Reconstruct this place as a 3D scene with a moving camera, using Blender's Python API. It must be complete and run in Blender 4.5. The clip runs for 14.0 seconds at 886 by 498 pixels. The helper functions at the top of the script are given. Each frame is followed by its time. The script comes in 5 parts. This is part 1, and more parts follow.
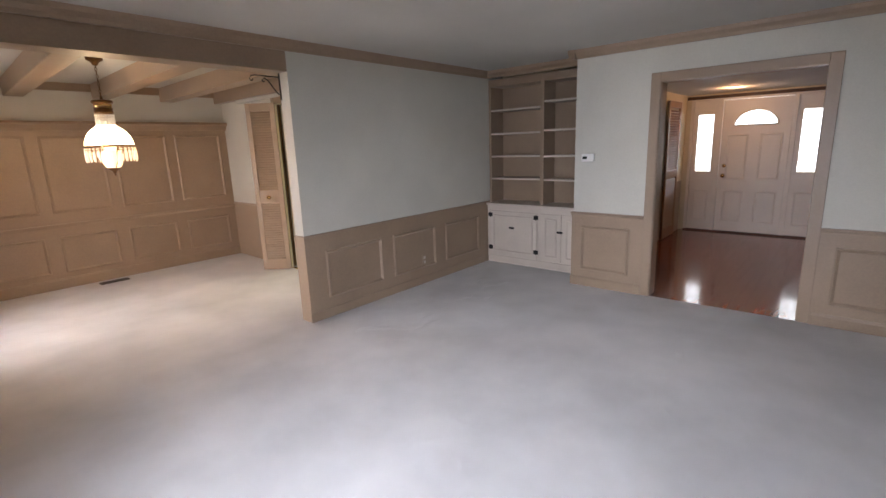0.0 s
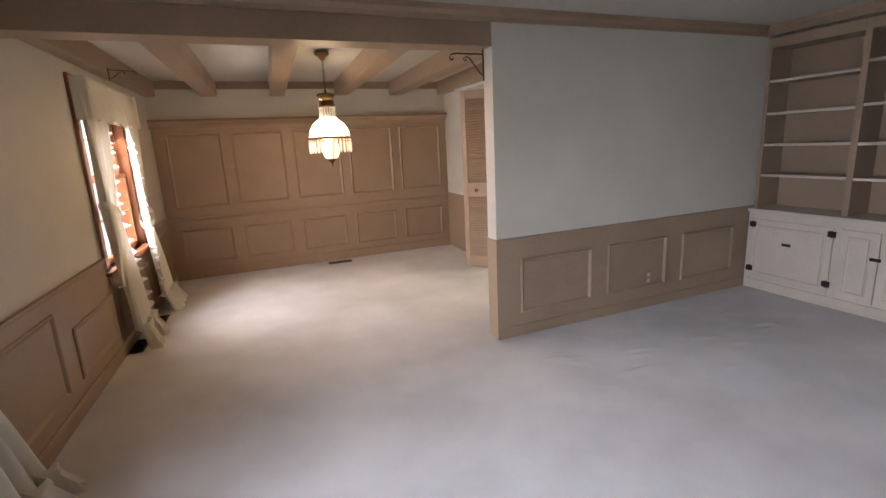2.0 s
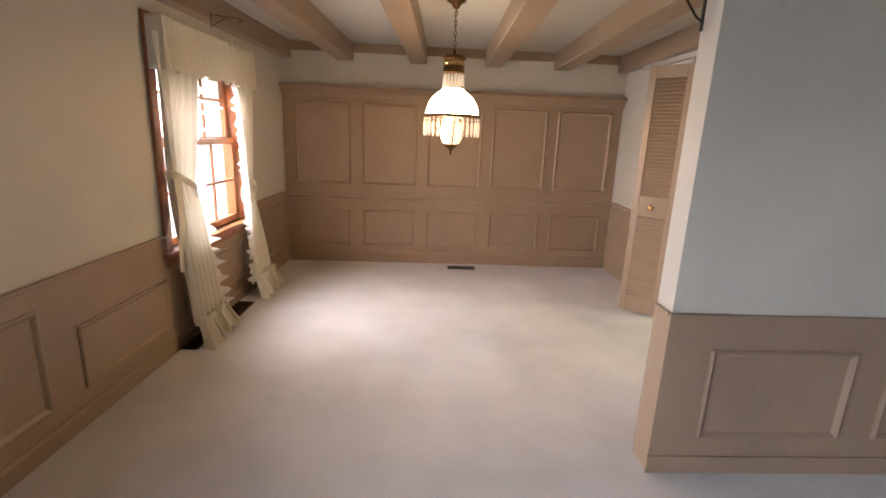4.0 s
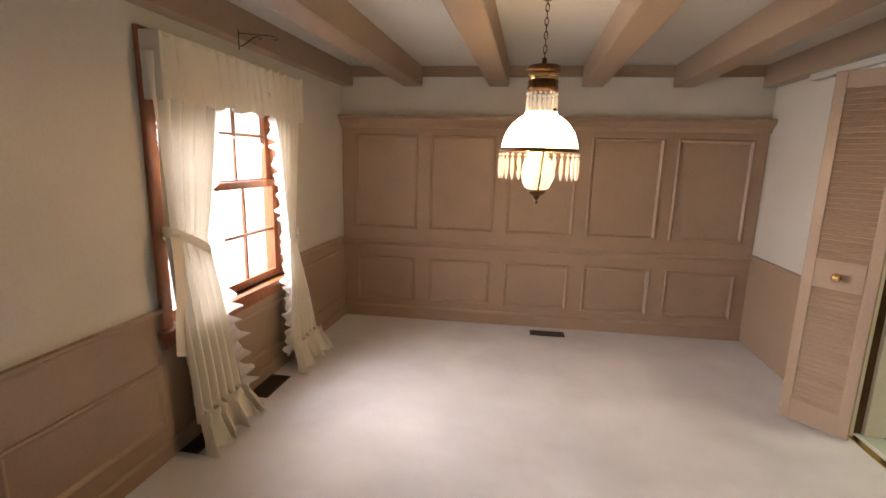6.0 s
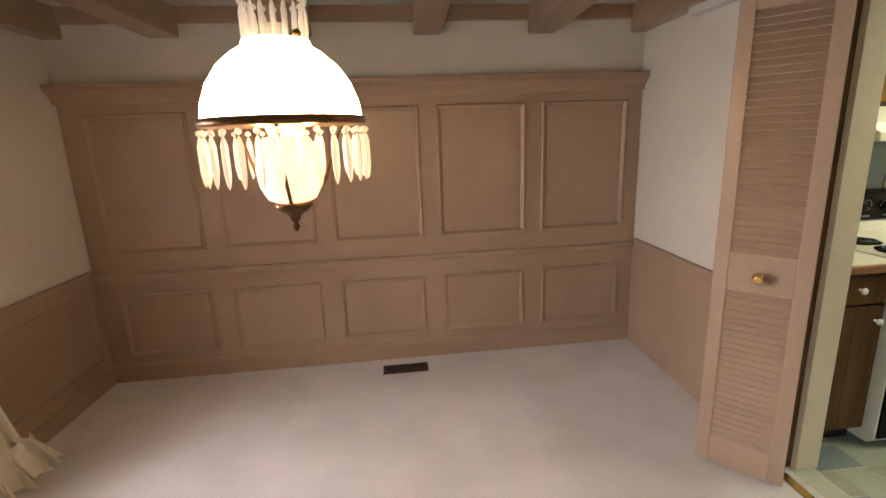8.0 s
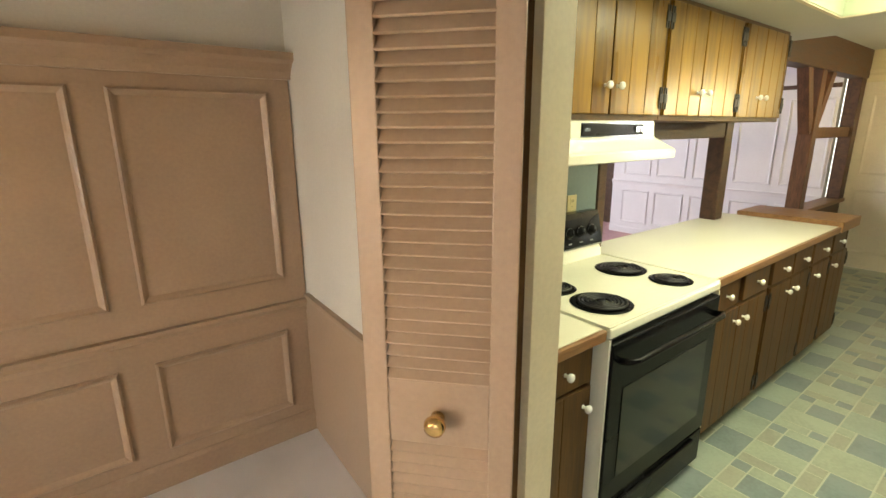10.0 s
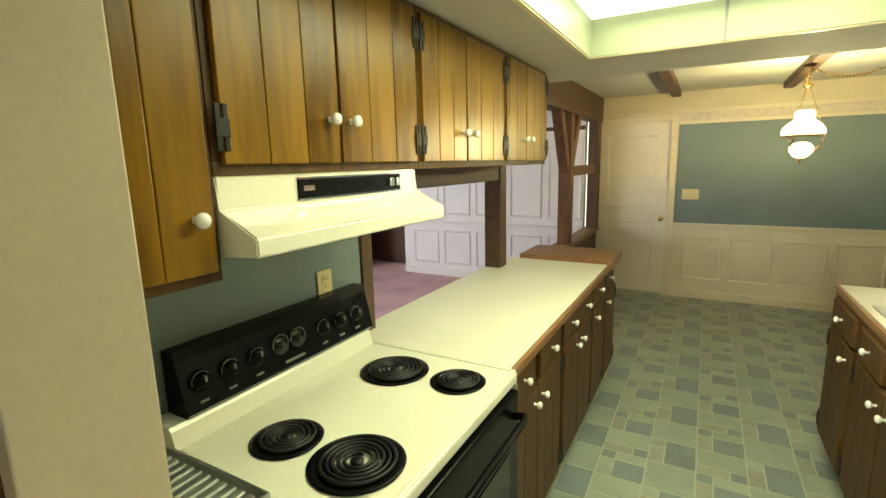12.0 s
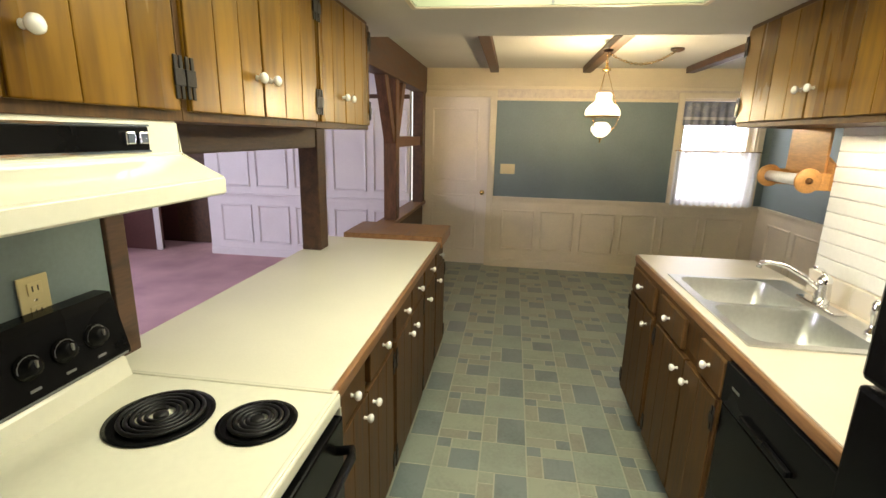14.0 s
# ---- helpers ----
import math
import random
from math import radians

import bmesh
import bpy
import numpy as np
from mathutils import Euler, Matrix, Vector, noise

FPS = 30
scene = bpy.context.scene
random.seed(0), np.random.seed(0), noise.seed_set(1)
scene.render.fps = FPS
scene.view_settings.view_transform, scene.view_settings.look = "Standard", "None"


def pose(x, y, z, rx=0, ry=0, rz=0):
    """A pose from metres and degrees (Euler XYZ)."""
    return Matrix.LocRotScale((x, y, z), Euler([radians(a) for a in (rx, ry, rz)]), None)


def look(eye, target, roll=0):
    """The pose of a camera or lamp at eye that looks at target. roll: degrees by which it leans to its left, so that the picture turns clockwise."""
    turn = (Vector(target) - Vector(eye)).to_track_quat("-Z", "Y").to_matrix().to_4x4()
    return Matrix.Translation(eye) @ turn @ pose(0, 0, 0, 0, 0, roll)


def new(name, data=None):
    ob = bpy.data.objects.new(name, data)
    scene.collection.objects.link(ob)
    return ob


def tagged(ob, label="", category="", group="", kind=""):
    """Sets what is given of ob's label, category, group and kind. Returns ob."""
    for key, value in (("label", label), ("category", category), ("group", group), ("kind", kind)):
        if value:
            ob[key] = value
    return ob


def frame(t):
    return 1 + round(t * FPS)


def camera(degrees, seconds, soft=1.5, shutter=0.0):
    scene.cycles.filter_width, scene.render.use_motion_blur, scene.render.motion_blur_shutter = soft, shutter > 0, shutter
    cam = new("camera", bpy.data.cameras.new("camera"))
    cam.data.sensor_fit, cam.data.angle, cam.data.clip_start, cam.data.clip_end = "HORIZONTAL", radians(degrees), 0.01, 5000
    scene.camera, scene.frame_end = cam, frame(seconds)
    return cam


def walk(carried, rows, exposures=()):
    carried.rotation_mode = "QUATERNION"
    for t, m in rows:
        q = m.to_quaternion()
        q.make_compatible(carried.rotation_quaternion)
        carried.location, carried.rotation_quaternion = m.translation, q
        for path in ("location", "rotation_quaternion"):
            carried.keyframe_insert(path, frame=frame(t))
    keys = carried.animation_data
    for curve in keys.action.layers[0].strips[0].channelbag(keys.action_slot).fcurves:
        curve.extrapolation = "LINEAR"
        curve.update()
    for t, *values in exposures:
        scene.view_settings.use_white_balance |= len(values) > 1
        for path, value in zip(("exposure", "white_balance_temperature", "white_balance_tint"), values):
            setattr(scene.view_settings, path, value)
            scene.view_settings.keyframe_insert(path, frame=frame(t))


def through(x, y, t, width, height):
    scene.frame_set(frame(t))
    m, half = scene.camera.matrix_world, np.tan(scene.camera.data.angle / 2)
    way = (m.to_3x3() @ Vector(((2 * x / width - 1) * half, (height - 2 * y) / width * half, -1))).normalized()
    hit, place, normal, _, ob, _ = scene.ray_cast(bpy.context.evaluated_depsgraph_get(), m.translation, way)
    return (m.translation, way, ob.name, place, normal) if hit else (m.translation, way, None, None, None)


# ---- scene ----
cam = camera(86.7, 14.0)
PATH = [
    (0, (0.058, 0.23, 1.465), (1.539, 1.502, 1.031), -2.1),
    (0.5, (0.15, 0.302, 1.447), (1.468, 1.743, 1.016), -3.0),
    (1, (0.261, 0.439, 1.454), (1.402, 2.023, 1.02), -3.2),
    (1.5, (0.421, 0.555, 1.447), (1.365, 2.265, 1.02), -3.0),
    (2, (0.633, 0.701, 1.445), (1.363, 2.512, 1.011), -2.9),
    (2.5, (0.812, 0.928, 1.435), (1.356, 2.799, 0.985), -1.7),
    (3, (0.942, 1.235, 1.461), (1.339, 3.134, 0.974), -0.0),
    (3.5, (1.073, 1.533, 1.472), (1.32, 3.454, 0.971), 1.4),
    (4, (1.173, 1.823, 1.449), (1.267, 3.761, 0.966), 2.3),
    (4.2, (1.187, 1.931, 1.468), (1.226, 3.873, 0.988), 2.5),
    (6.3, (1.226, 2.895, 1.509), (0.955, 4.841, 1.136), 1.3),
    (6.5, (1.233, 2.995, 1.511), (0.998, 4.945, 1.135), 1.0),
    (7, (1.29, 3.256, 1.508), (1.149, 5.213, 1.117), -0.2),
    (7.5, (1.416, 3.557, 1.498), (1.432, 5.511, 1.072), -1.5),
    (7.7, (1.475, 3.691, 1.502), (1.567, 5.639, 1.059), -1.8),
    (9.8, (2.391, 4.737, 1.532), (3.472, 6.339, 1.019), -0.7),
    (10, (2.487, 4.785, 1.542), (3.662, 6.328, 1.052), -0.5),
    (10.5, (2.69, 4.908, 1.559), (4.08, 6.28, 1.128), -0.3),
    (11, (2.871, 5.001, 1.596), (4.421, 6.204, 1.208), -0.1),
    (11.5, (3.044, 5.056, 1.602), (4.69, 6.133, 1.241), -0.7),
    (12, (3.193, 5.072, 1.589), (4.909, 6.035, 1.232), -1.3),
    (12.5, (3.305, 5.087, 1.575), (5.093, 5.9, 1.197), -1.4),
    (13, (3.404, 5.108, 1.567), (5.255, 5.74, 1.151), -0.7),
    (13.5, (3.476, 5.141, 1.558), (5.376, 5.576, 1.11), 0.3),
    (14, (3.533, 5.172, 1.558), (5.458, 5.444, 1.087), 1.3),
]
walk(cam, [(t, look(eye, target, roll)) for t, eye, target, roll in PATH],
     [(0.0, -0.08, 6500, 10), (1.5, -0.16, 6500, 10), (4.0, -0.02, 6500, 10), (7.5, -0.22, 6500, 10), (9.8, 0.36, 6900, 1), (10.5, 0.28, 7200, -6),
      (11.5, 0.1, 7300, -16), (12.5, -0.02, 6900, 0), (14.0, -0.12, 6500, 12)])

# ---- world, sun and lights ----
world = bpy.data.worlds.new("sky")
scene.world = world
world.use_nodes = True
wn = world.node_tree
sky = wn.nodes.new("ShaderNodeTexSky")
sky.sky_type = 'NISHITA'
sky.sun_disc = False
sky.sun_elevation = radians(38)
sky.sun_rotation = radians(250)
sky.air_density = 2.0
sky.dust_density = 5.0
wn.links.new(sky.outputs[0], wn.nodes["Background"].inputs[0])
wn.nodes["Background"].inputs[1].default_value = 0.12

sun = new("sun", bpy.data.lights.new("sun", 'SUN'))
sun.data.energy = 1.0
sun.data.angle = radians(15)
sun.data.color = (1.0, 0.96, 0.9)
sun.matrix_world = look((-20, -7, 18), (0, 0, 0))


def window_light(name, eye, target, w, h, watts, color, spread=180):
    d = bpy.data.lights.new(name, 'AREA')
    d.shape, d.size, d.size_y, d.energy, d.color, d.spread = 'RECTANGLE', w, h, watts, color, radians(spread)
    ob = new(name, d)
    ob.matrix_world = look(eye, target)
    return ob


DAY = (0.78, 0.83, 1.0)
window_light("daylight_dining", (-0.72, 5.33, 1.20), (1.4, 5.1, 0.0), 1.2, 1.05, 105, (0.95, 0.90, 0.95), 125)
window_light("daylight_living", (-0.78, 1.1, 1.3), (0.9, 1.55, 0.1), 2.4, 1.5, 104, DAY, 104)
window_light("daylight_front_door", (8.6, 1.25, 1.4), (4, 1.2, 0.9), 1.7, 1.0, 17, DAY)
window_light("daylight_breakfast", (9.6, 2.95, 1.4), (5, 4.0, 0.9), 0.8, 1.1, 25, DAY)
window_light("daylight_family", (5.6, 11.0, 1.5), (7.5, 7.0, 0.8), 2.6, 1.5, 195, (0.86, 0.84, 1.0))


def bulb(name, at, watts, color, radius=0.03):
    d = bpy.data.lights.new(name, 'POINT')
    d.energy, d.color, d.shadow_soft_size = watts, color, radius
    ob = new(name, d)
    ob.location = at
    return ob


bulb("pendant_bulb", (1.352, 5.03, 1.54), 60, (1.0, 0.56, 0.24), 0.07)
bulb("breakfast_bulb", (7.65, 4.47, 1.78), 84, (1.0, 0.80, 0.45))
window_light("kitchen_tubes", (4.75, 5.03, 2.225), (4.75, 5.03, 0), 1.6, 1.0, 36, (1.0, 0.98, 0.69))
window_light("under_cabinet_tube", (5.3, 3.93, 1.585), (5.3, 3.93, 0), 0.9, 0.06, 4.0, (1.0, 0.86, 0.62))
bulb("foyer_bulb", (7.4, 1.45, 1.98), 10, (1.0, 0.56, 0.30), 0.04)


# ---- materials ----
def material(name, color, rough=0.6, var=0.12, scale=3.0, grain=60.0, bump=0.15, metal=0.0, stretch=(1, 1, 1), dark=None,
             pieces=0.0, spec=0.5, coat=0.0, depth=0.002):
    """A paint, wood, cloth or metal: broad stains, fine grain and relief."""
    m = bpy.data.materials.new(name)
    m.use_nodes = True
    t = m.node_tree
    b = t.nodes["Principled BSDF"]
    b.inputs["Metallic"].default_value = metal
    b.inputs["Specular IOR Level"].default_value = spec
    b.inputs["Coat Weight"].default_value = coat
    geo = t.nodes.new("ShaderNodeTexCoord")
    mp = t.nodes.new("ShaderNodeMapping")
    mp.inputs["Scale"].default_value = stretch
    t.links.new(geo.outputs["Object"], mp.inputs["Vector"])
    info = t.nodes.new("ShaderNodeObjectInfo")
    off = t.nodes.new("ShaderNodeVectorMath")
    off.operation = 'SCALE'
    off.inputs[0].default_value = (7.3, 3.1, 5.7)
    t.links.new(info.outputs["Random"], off.inputs["Scale"])
    t.links.new(off.outputs[0], mp.inputs["Location"])
    big = t.nodes.new("ShaderNodeTexNoise")
    big.inputs["Scale"].default_value = scale
    big.inputs["Detail"].default_value = 4
    small = t.nodes.new("ShaderNodeTexNoise")
    small.inputs["Scale"].default_value = grain
    small.inputs["Detail"].default_value = 5
    for n in (big, small):
        t.links.new(mp.outputs[0], n.inputs["Vector"])
    add = t.nodes.new("ShaderNodeMath")
    add.operation = 'ADD'
    t.links.new(big.outputs[0], add.inputs[0])
    half = t.nodes.new("ShaderNodeMath")
    half.operation = 'MULTIPLY'
    half.inputs[1].default_value = 0.6
    t.links.new(small.outputs[0], half.inputs[0])
    t.links.new(half.outputs[0], add.inputs[1])
    last = add
    if pieces:
        pm = t.nodes.new("ShaderNodeMath")
        pm.operation = 'MULTIPLY_ADD'
        pm.inputs[1].default_value = pieces
        t.links.new(info.outputs["Random"], pm.inputs[0])
        t.links.new(add.outputs[0], pm.inputs[2])
        last = pm
    ramp = t.nodes.new("ShaderNodeValToRGB")
    c = Vector(color)
    d = Vector(dark) if dark else c * (1 - 2 * var)
    ramp.color_ramp.elements[0].position, ramp.color_ramp.elements[1].position = 0.45, 1.12
    ramp.color_ramp.elements[0].position = 0.5
    ramp.color_ramp.elements[1].position = 1.0
    ramp.color_ramp.elements[0].color = (*d, 1)
    ramp.color_ramp.elements[1].color = (*[min(1, v) for v in c * (1 + 0.5 * var)], 1)
    t.links.new(last.outputs[0], ramp.inputs[0])
    t.links.new(ramp.outputs[0], b.inputs["Base Color"])
    rr = t.nodes.new("ShaderNodeMapRange")
    rr.inputs["To Min"].default_value, rr.inputs["To Max"].default_value = max(0.02, rough - 0.12), min(1, rough + 0.12)
    t.links.new(big.outputs[0], rr.inputs[0])
    t.links.new(rr.outputs[0], b.inputs["Roughness"])
    if bump:
        bp = t.nodes.new("ShaderNodeBump")
        bp.inputs["Strength"].default_value = bump
        bp.inputs["Distance"].default_value = depth
        t.links.new(small.outputs[0], bp.inputs["Height"])
        t.links.new(bp.outputs[0], b.inputs["Normal"])
    return m


def glow(name, color, strength, rough=0.4, base=(0.85, 0.83, 0.75)):
    m = bpy.data.materials.new(name)
    m.use_nodes = True
    b = m.node_tree.nodes["Principled BSDF"]
    b.inputs["Base Color"].default_value = (*base, 1)
    b.inputs["Roughness"].default_value = rough
    b.inputs["Emission Color"].default_value = (*color, 1)
    b.inputs["Emission Strength"].default_value = strength
    return m


def glass(name, color=(1, 1, 1), rough=0.0):
    m = bpy.data.materials.new(name)
    m.use_nodes = True
    b = m.node_tree.nodes["Principled BSDF"]
    b.inputs["Base Color"].default_value = (*color, 1)
    b.inputs["Transmission Weight"].default_value = 1.0
    b.inputs["Roughness"].default_value = rough
    b.inputs["IOR"].default_value = 1.45
    return m


def cloth(name, color, through=0.5, clear=0.0):
    """Thin curtain cloth that lets light through."""
    m = bpy.data.materials.new(name)
    m.use_nodes = True
    t = m.node_tree
    b = t.nodes["Principled BSDF"]
    out = t.nodes["Material Output"]
    b.inputs["Roughness"].default_value = 0.9
    tc = t.nodes.new("ShaderNodeTexCoord")
    no = t.nodes.new("ShaderNodeTexNoise")
    no.inputs["Scale"].default_value = 220
    t.links.new(tc.outputs["Object"], no.inputs["Vector"])
    ramp = t.nodes.new("ShaderNodeValToRGB")
    ramp.color_ramp.elements[0].color = (*[v * 0.85 for v in color], 1)
    ramp.color_ramp.elements[1].color = (*color, 1)
    t.links.new(no.outputs[0], ramp.inputs[0])
    t.links.new(ramp.outputs[0], b.inputs["Base Color"])
    tr = t.nodes.new("ShaderNodeBsdfTranslucent")
    t.links.new(ramp.outputs[0], tr.inputs["Color"])
    mix = t.nodes.new("ShaderNodeMixShader")
    mix.inputs[0].default_value = through
    t.links.new(b.outputs[0], mix.inputs[1])
    t.links.new(tr.outputs[0], mix.inputs[2])
    tp = t.nodes.new("ShaderNodeBsdfTransparent")
    mix2 = t.nodes.new("ShaderNodeMixShader")
    mix2.inputs[0].default_value = clear
    t.links.new(mix.outputs[0], mix2.inputs[1])
    t.links.new(tp.outputs[0], mix2.inputs[2])
    t.links.new(mix2.outputs[0], out.inputs["Surface"])
    return m


WHITE_WALL = material("off_white_wall_paint", (0.55, 0.525, 0.455), 0.75, 0.05, 2.0, 90, 0.12)
CEILING = material("white_ceiling_paint", (0.51, 0.495, 0.45), 0.85, 0.05, 1.5, 140, 0.3)
TAUPE = material("taupe_semi_gloss_paint", (0.30, 0.212, 0.142), 0.42, 0.08, 2.5, 70, 0.08)
CARPET = material("beige_grey_carpet", (0.68, 0.652, 0.63), 0.95, 0.12, 1.7, 420, 0.9, spec=0.1, depth=0.006)
PINK = material("faded_mauve_carpet", (0.62, 0.40, 0.43), 0.95, 0.2, 1.6, 350, 0.9, spec=0.1, depth=0.006)
CABWHITE = material("cream_taupe_cabinet_paint", (0.55, 0.47, 0.39), 0.45, 0.06, 3, 70, 0.08)
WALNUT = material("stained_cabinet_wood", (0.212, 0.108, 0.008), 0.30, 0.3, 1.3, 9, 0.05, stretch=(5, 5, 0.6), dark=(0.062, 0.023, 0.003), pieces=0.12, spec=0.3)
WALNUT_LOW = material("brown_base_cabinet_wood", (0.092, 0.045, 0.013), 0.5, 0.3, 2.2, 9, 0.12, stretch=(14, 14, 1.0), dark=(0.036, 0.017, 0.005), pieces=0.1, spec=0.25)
DARKWOOD = material("dark_timber", (0.085, 0.042, 0.02), 0.55, 0.3, 2.0, 10, 0.3, stretch=(2, 12, 12), dark=(0.035, 0.018, 0.01))
TIMBER = material("brown_stained_timber", (0.15, 0.068, 0.03), 0.5, 0.3, 2.0, 10, 0.3, stretch=(12, 12, 2), dark=(0.06, 0.028, 0.013))
EDGEWOOD = material("counter_edge_wood", (0.24, 0.122, 0.05), 0.4, 0.25, 3, 12, 0.1, stretch=(1.5, 14, 14), dark=(0.14, 0.06, 0.02))
LIGHTWOOD = material("orange_pine", (0.55, 0.27, 0.08), 0.4, 0.15, 3, 12, 0.1, stretch=(2, 10, 10))
WINWOOD = material("reddish_window_wood", (0.30, 0.10, 0.035), 0.35, 0.2, 3, 14, 0.1, stretch=(12, 12, 2), coat=0.2)
HARDWOOD = material("red_brown_hardwood", (0.23, 0.048, 0.018), 0.16, 0.3, 2, 10, 0.05, stretch=(1, 10, 10), dark=(0.07, 0.02, 0.01), pieces=0.3, coat=0.3)
FORMICA = material("almond_laminate", (0.70, 0.67, 0.55), 0.35, 0.04, 3, 200, 0.05)
FORMICA2 = material("beige_speckled_laminate", (0.66, 0.60, 0.50), 0.3, 0.06, 3, 250, 0.05)
ENAMEL = material("almond_enamel", (0.76, 0.74, 0.61), 0.16, 0.03, 2, 60, 0.02, coat=0.4)
BLACK = material("black_enamel", (0.005, 0.005, 0.0055), 0.25, 0.2, 3, 60, 0.02, spec=0.1)
BLACKGLASS = material("black_oven_glass", (0.006, 0.008, 0.008), 0.12, 0.1, 3, 60, 0.0, spec=0.3)
COIL = material("dark_coil_metal", (0.02, 0.02, 0.021), 0.4, 0.2, 8, 90, 0.1, metal=0.6)
IRON = material("black_wrought_iron", (0.018, 0.016, 0.015), 0.5, 0.2, 9, 90, 0.3, metal=0.5)
BRONZE = material("aged_bronze", (0.15, 0.075, 0.03), 0.35, 0.3, 9, 70, 0.1, metal=0.9)
BRASS = material("polished_brass", (0.75, 0.52, 0.22), 0.2, 0.1, 9, 70, 0.03, metal=1.0)
CHROME = material("chrome", (0.8, 0.8, 0.8), 0.08, 0.04, 6, 60, 0.0, metal=1.0)
STEEL = material("brushed_stainless_steel", (0.64, 0.65, 0.63), 0.36, 0.08, 4, 60, 0.0, metal=1.0)
PORCELAIN = material("white_porcelain", (0.82, 0.80, 0.76), 0.12, 0.04, 5, 30, 0.0, coat=0.4)
BLUEWALL = material("grey_blue_wall_paint", (0.165, 0.21, 0.21), 0.6, 0.08, 2, 90, 0.12)
CREAM = material("cream_trim_paint", (0.68, 0.59, 0.42), 0.45, 0.06, 3, 80, 0.06)
CREAMWALL = material("cream_wallpaper", (0.64, 0.55, 0.38), 0.7, 0.06, 3, 120, 0.08)
LILAC = material("white_panel_paint", (0.74, 0.72, 0.74), 0.5, 0.04, 3, 80, 0.05)
PLANKS = material("white_painted_planks", (0.78, 0.77, 0.72), 0.4, 0.04, 3, 60, 0.06)
DOORWHITE = material("off_white_door_paint", (0.74, 0.66, 0.56), 0.4, 0.05, 3, 60, 0.05)
DARKRED = material("dark_red_brown_wall", (0.10, 0.035, 0.03), 0.6, 0.15, 2, 40, 0.1)
PLASTIC = material("white_plastic", (0.72, 0.71, 0.67), 0.35, 0.03, 4, 40, 0.0)
IVORY = material("ivory_plastic", (0.62, 0.52, 0.27), 0.35, 0.03, 4, 40, 0.0)
LCD = material("dark_display", (0.03, 0.035, 0.03), 0.2, 0.1, 5, 50, 0.0)
# near-black: shade of toe kicks, vents, slots and gaps put into the colour
DARK = material("recess_shade_black", (0.012, 0.011, 0.01), 0.7, 0.2, 5, 50, 0.0)
VENT = material("brown_vent_metal", (0.055, 0.035, 0.022), 0.45, 0.2, 6, 60, 0.05, metal=0.6)
PLAID = material("blue_plaid_cloth", (0.17, 0.19, 0.26), 0.9, 0.3, 14, 60, 0.1, dark=(0.42, 0.42, 0.44))
BORDER = material("floral_border_paper", (0.60, 0.52, 0.41), 0.7, 0.1, 20, 60, 0.0, dark=(0.50, 0.42, 0.35))
GROUT = material("pale_grout", (0.42, 0.43, 0.34), 0.6, 0.08, 5, 90, 0.1)
TILES = [material("tile_sage", (0.31, 0.34, 0.27), 0.34, 0.12, 5, 60, 0.12, pieces=0.15),
         material("tile_grey_green", (0.27, 0.31, 0.26), 0.34, 0.12, 5, 60, 0.12, pieces=0.15),
         material("tile_slate", (0.18, 0.22, 0.22), 0.34, 0.14, 5, 60, 0.12, pieces=0.15),
         material("tile_taupe", (0.29, 0.295, 0.235), 0.34, 0.12, 5, 60, 0.12, pieces=0.15)]
LAWN = material("lawn", (0.10, 0.12, 0.05), 0.9, 0.3, 0.5, 8, 0.3)
CURTAIN = cloth("cream_curtain_cloth", (0.72, 0.67, 0.55), 0.07)
SHEER = cloth("white_sheer_cloth", (0.85, 0.84, 0.82), 0.6, 0.2)
PANE = glass("window_glass")
CRYSTAL = glass("crystal_glass", (1.0, 1.0, 0.98), 0.3)
CRYSTAL.node_tree.nodes["Principled BSDF"].inputs["Transmission Weight"].default_value = 0.8
SHADE = glow("lit_opal_glass", (1.0, 0.72, 0.42), 14.0)
SHADE2 = glow("lit_white_glass", (1.0, 0.88, 0.66), 2.4)
FONT = glow("lit_lamp_font", (1.0, 0.72, 0.42), 1.5)
PANEL = glow("lit_ceiling_diffuser", (1.0, 1.0, 0.86), 1.8)
PANELSIDE = glow("lit_side_diffuser", (0.88, 0.95, 0.62), 0.15, base=(0.28, 0.31, 0.19))
PRINT = material("dull_grey_print", (0.20, 0.20, 0.19), 0.5, 0.1, 6, 60, 0.0)
DAYLIGHT_EAST = glow("soft_overcast_distance", (0.95, 0.97, 1.0), 1.3)
DAYLIGHT = glow("bright_overcast_distance", (0.95, 0.97, 1.0), 1.6)
LAMP = glow("lit_downlight", (1.0, 0.85, 0.6), 6.0)


# ---- mesh helpers ----
def box(bm, x0, y0, z0, x1, y1, z1, bevel=0.0):
    tmp = bmesh.ops.create_cube(bm, size=1.0)
    vs = tmp["verts"]
    sx, sy, sz = abs(x1 - x0), abs(y1 - y0), abs(z1 - z0)
    for v in vs:
        v.co = Vector(((x0 + x1) / 2 + v.co.x * sx, (y0 + y1) / 2 + v.co.y * sy, (z0 + z1) / 2 + v.co.z * sz))
    if bevel:
        bevel = min(bevel, sx * 0.4, sy * 0.4, sz * 0.4)
        es = list({e for v in vs for e in v.link_edges})
        bmesh.ops.bevel(bm, geom=es, offset=bevel, segments=2, affect='EDGES', profile=0.5)
    return bm


def boxes(*specs, bevel=0.0):
    bm = bmesh.new()
    for s in specs:
        box(bm, *s, bevel=bevel)
    return bm


def B(x0, y0, z0, x1, y1, z1, bevel=0.0):
    return box(bmesh.new(), x0, y0, z0, x1, y1, z1, bevel)


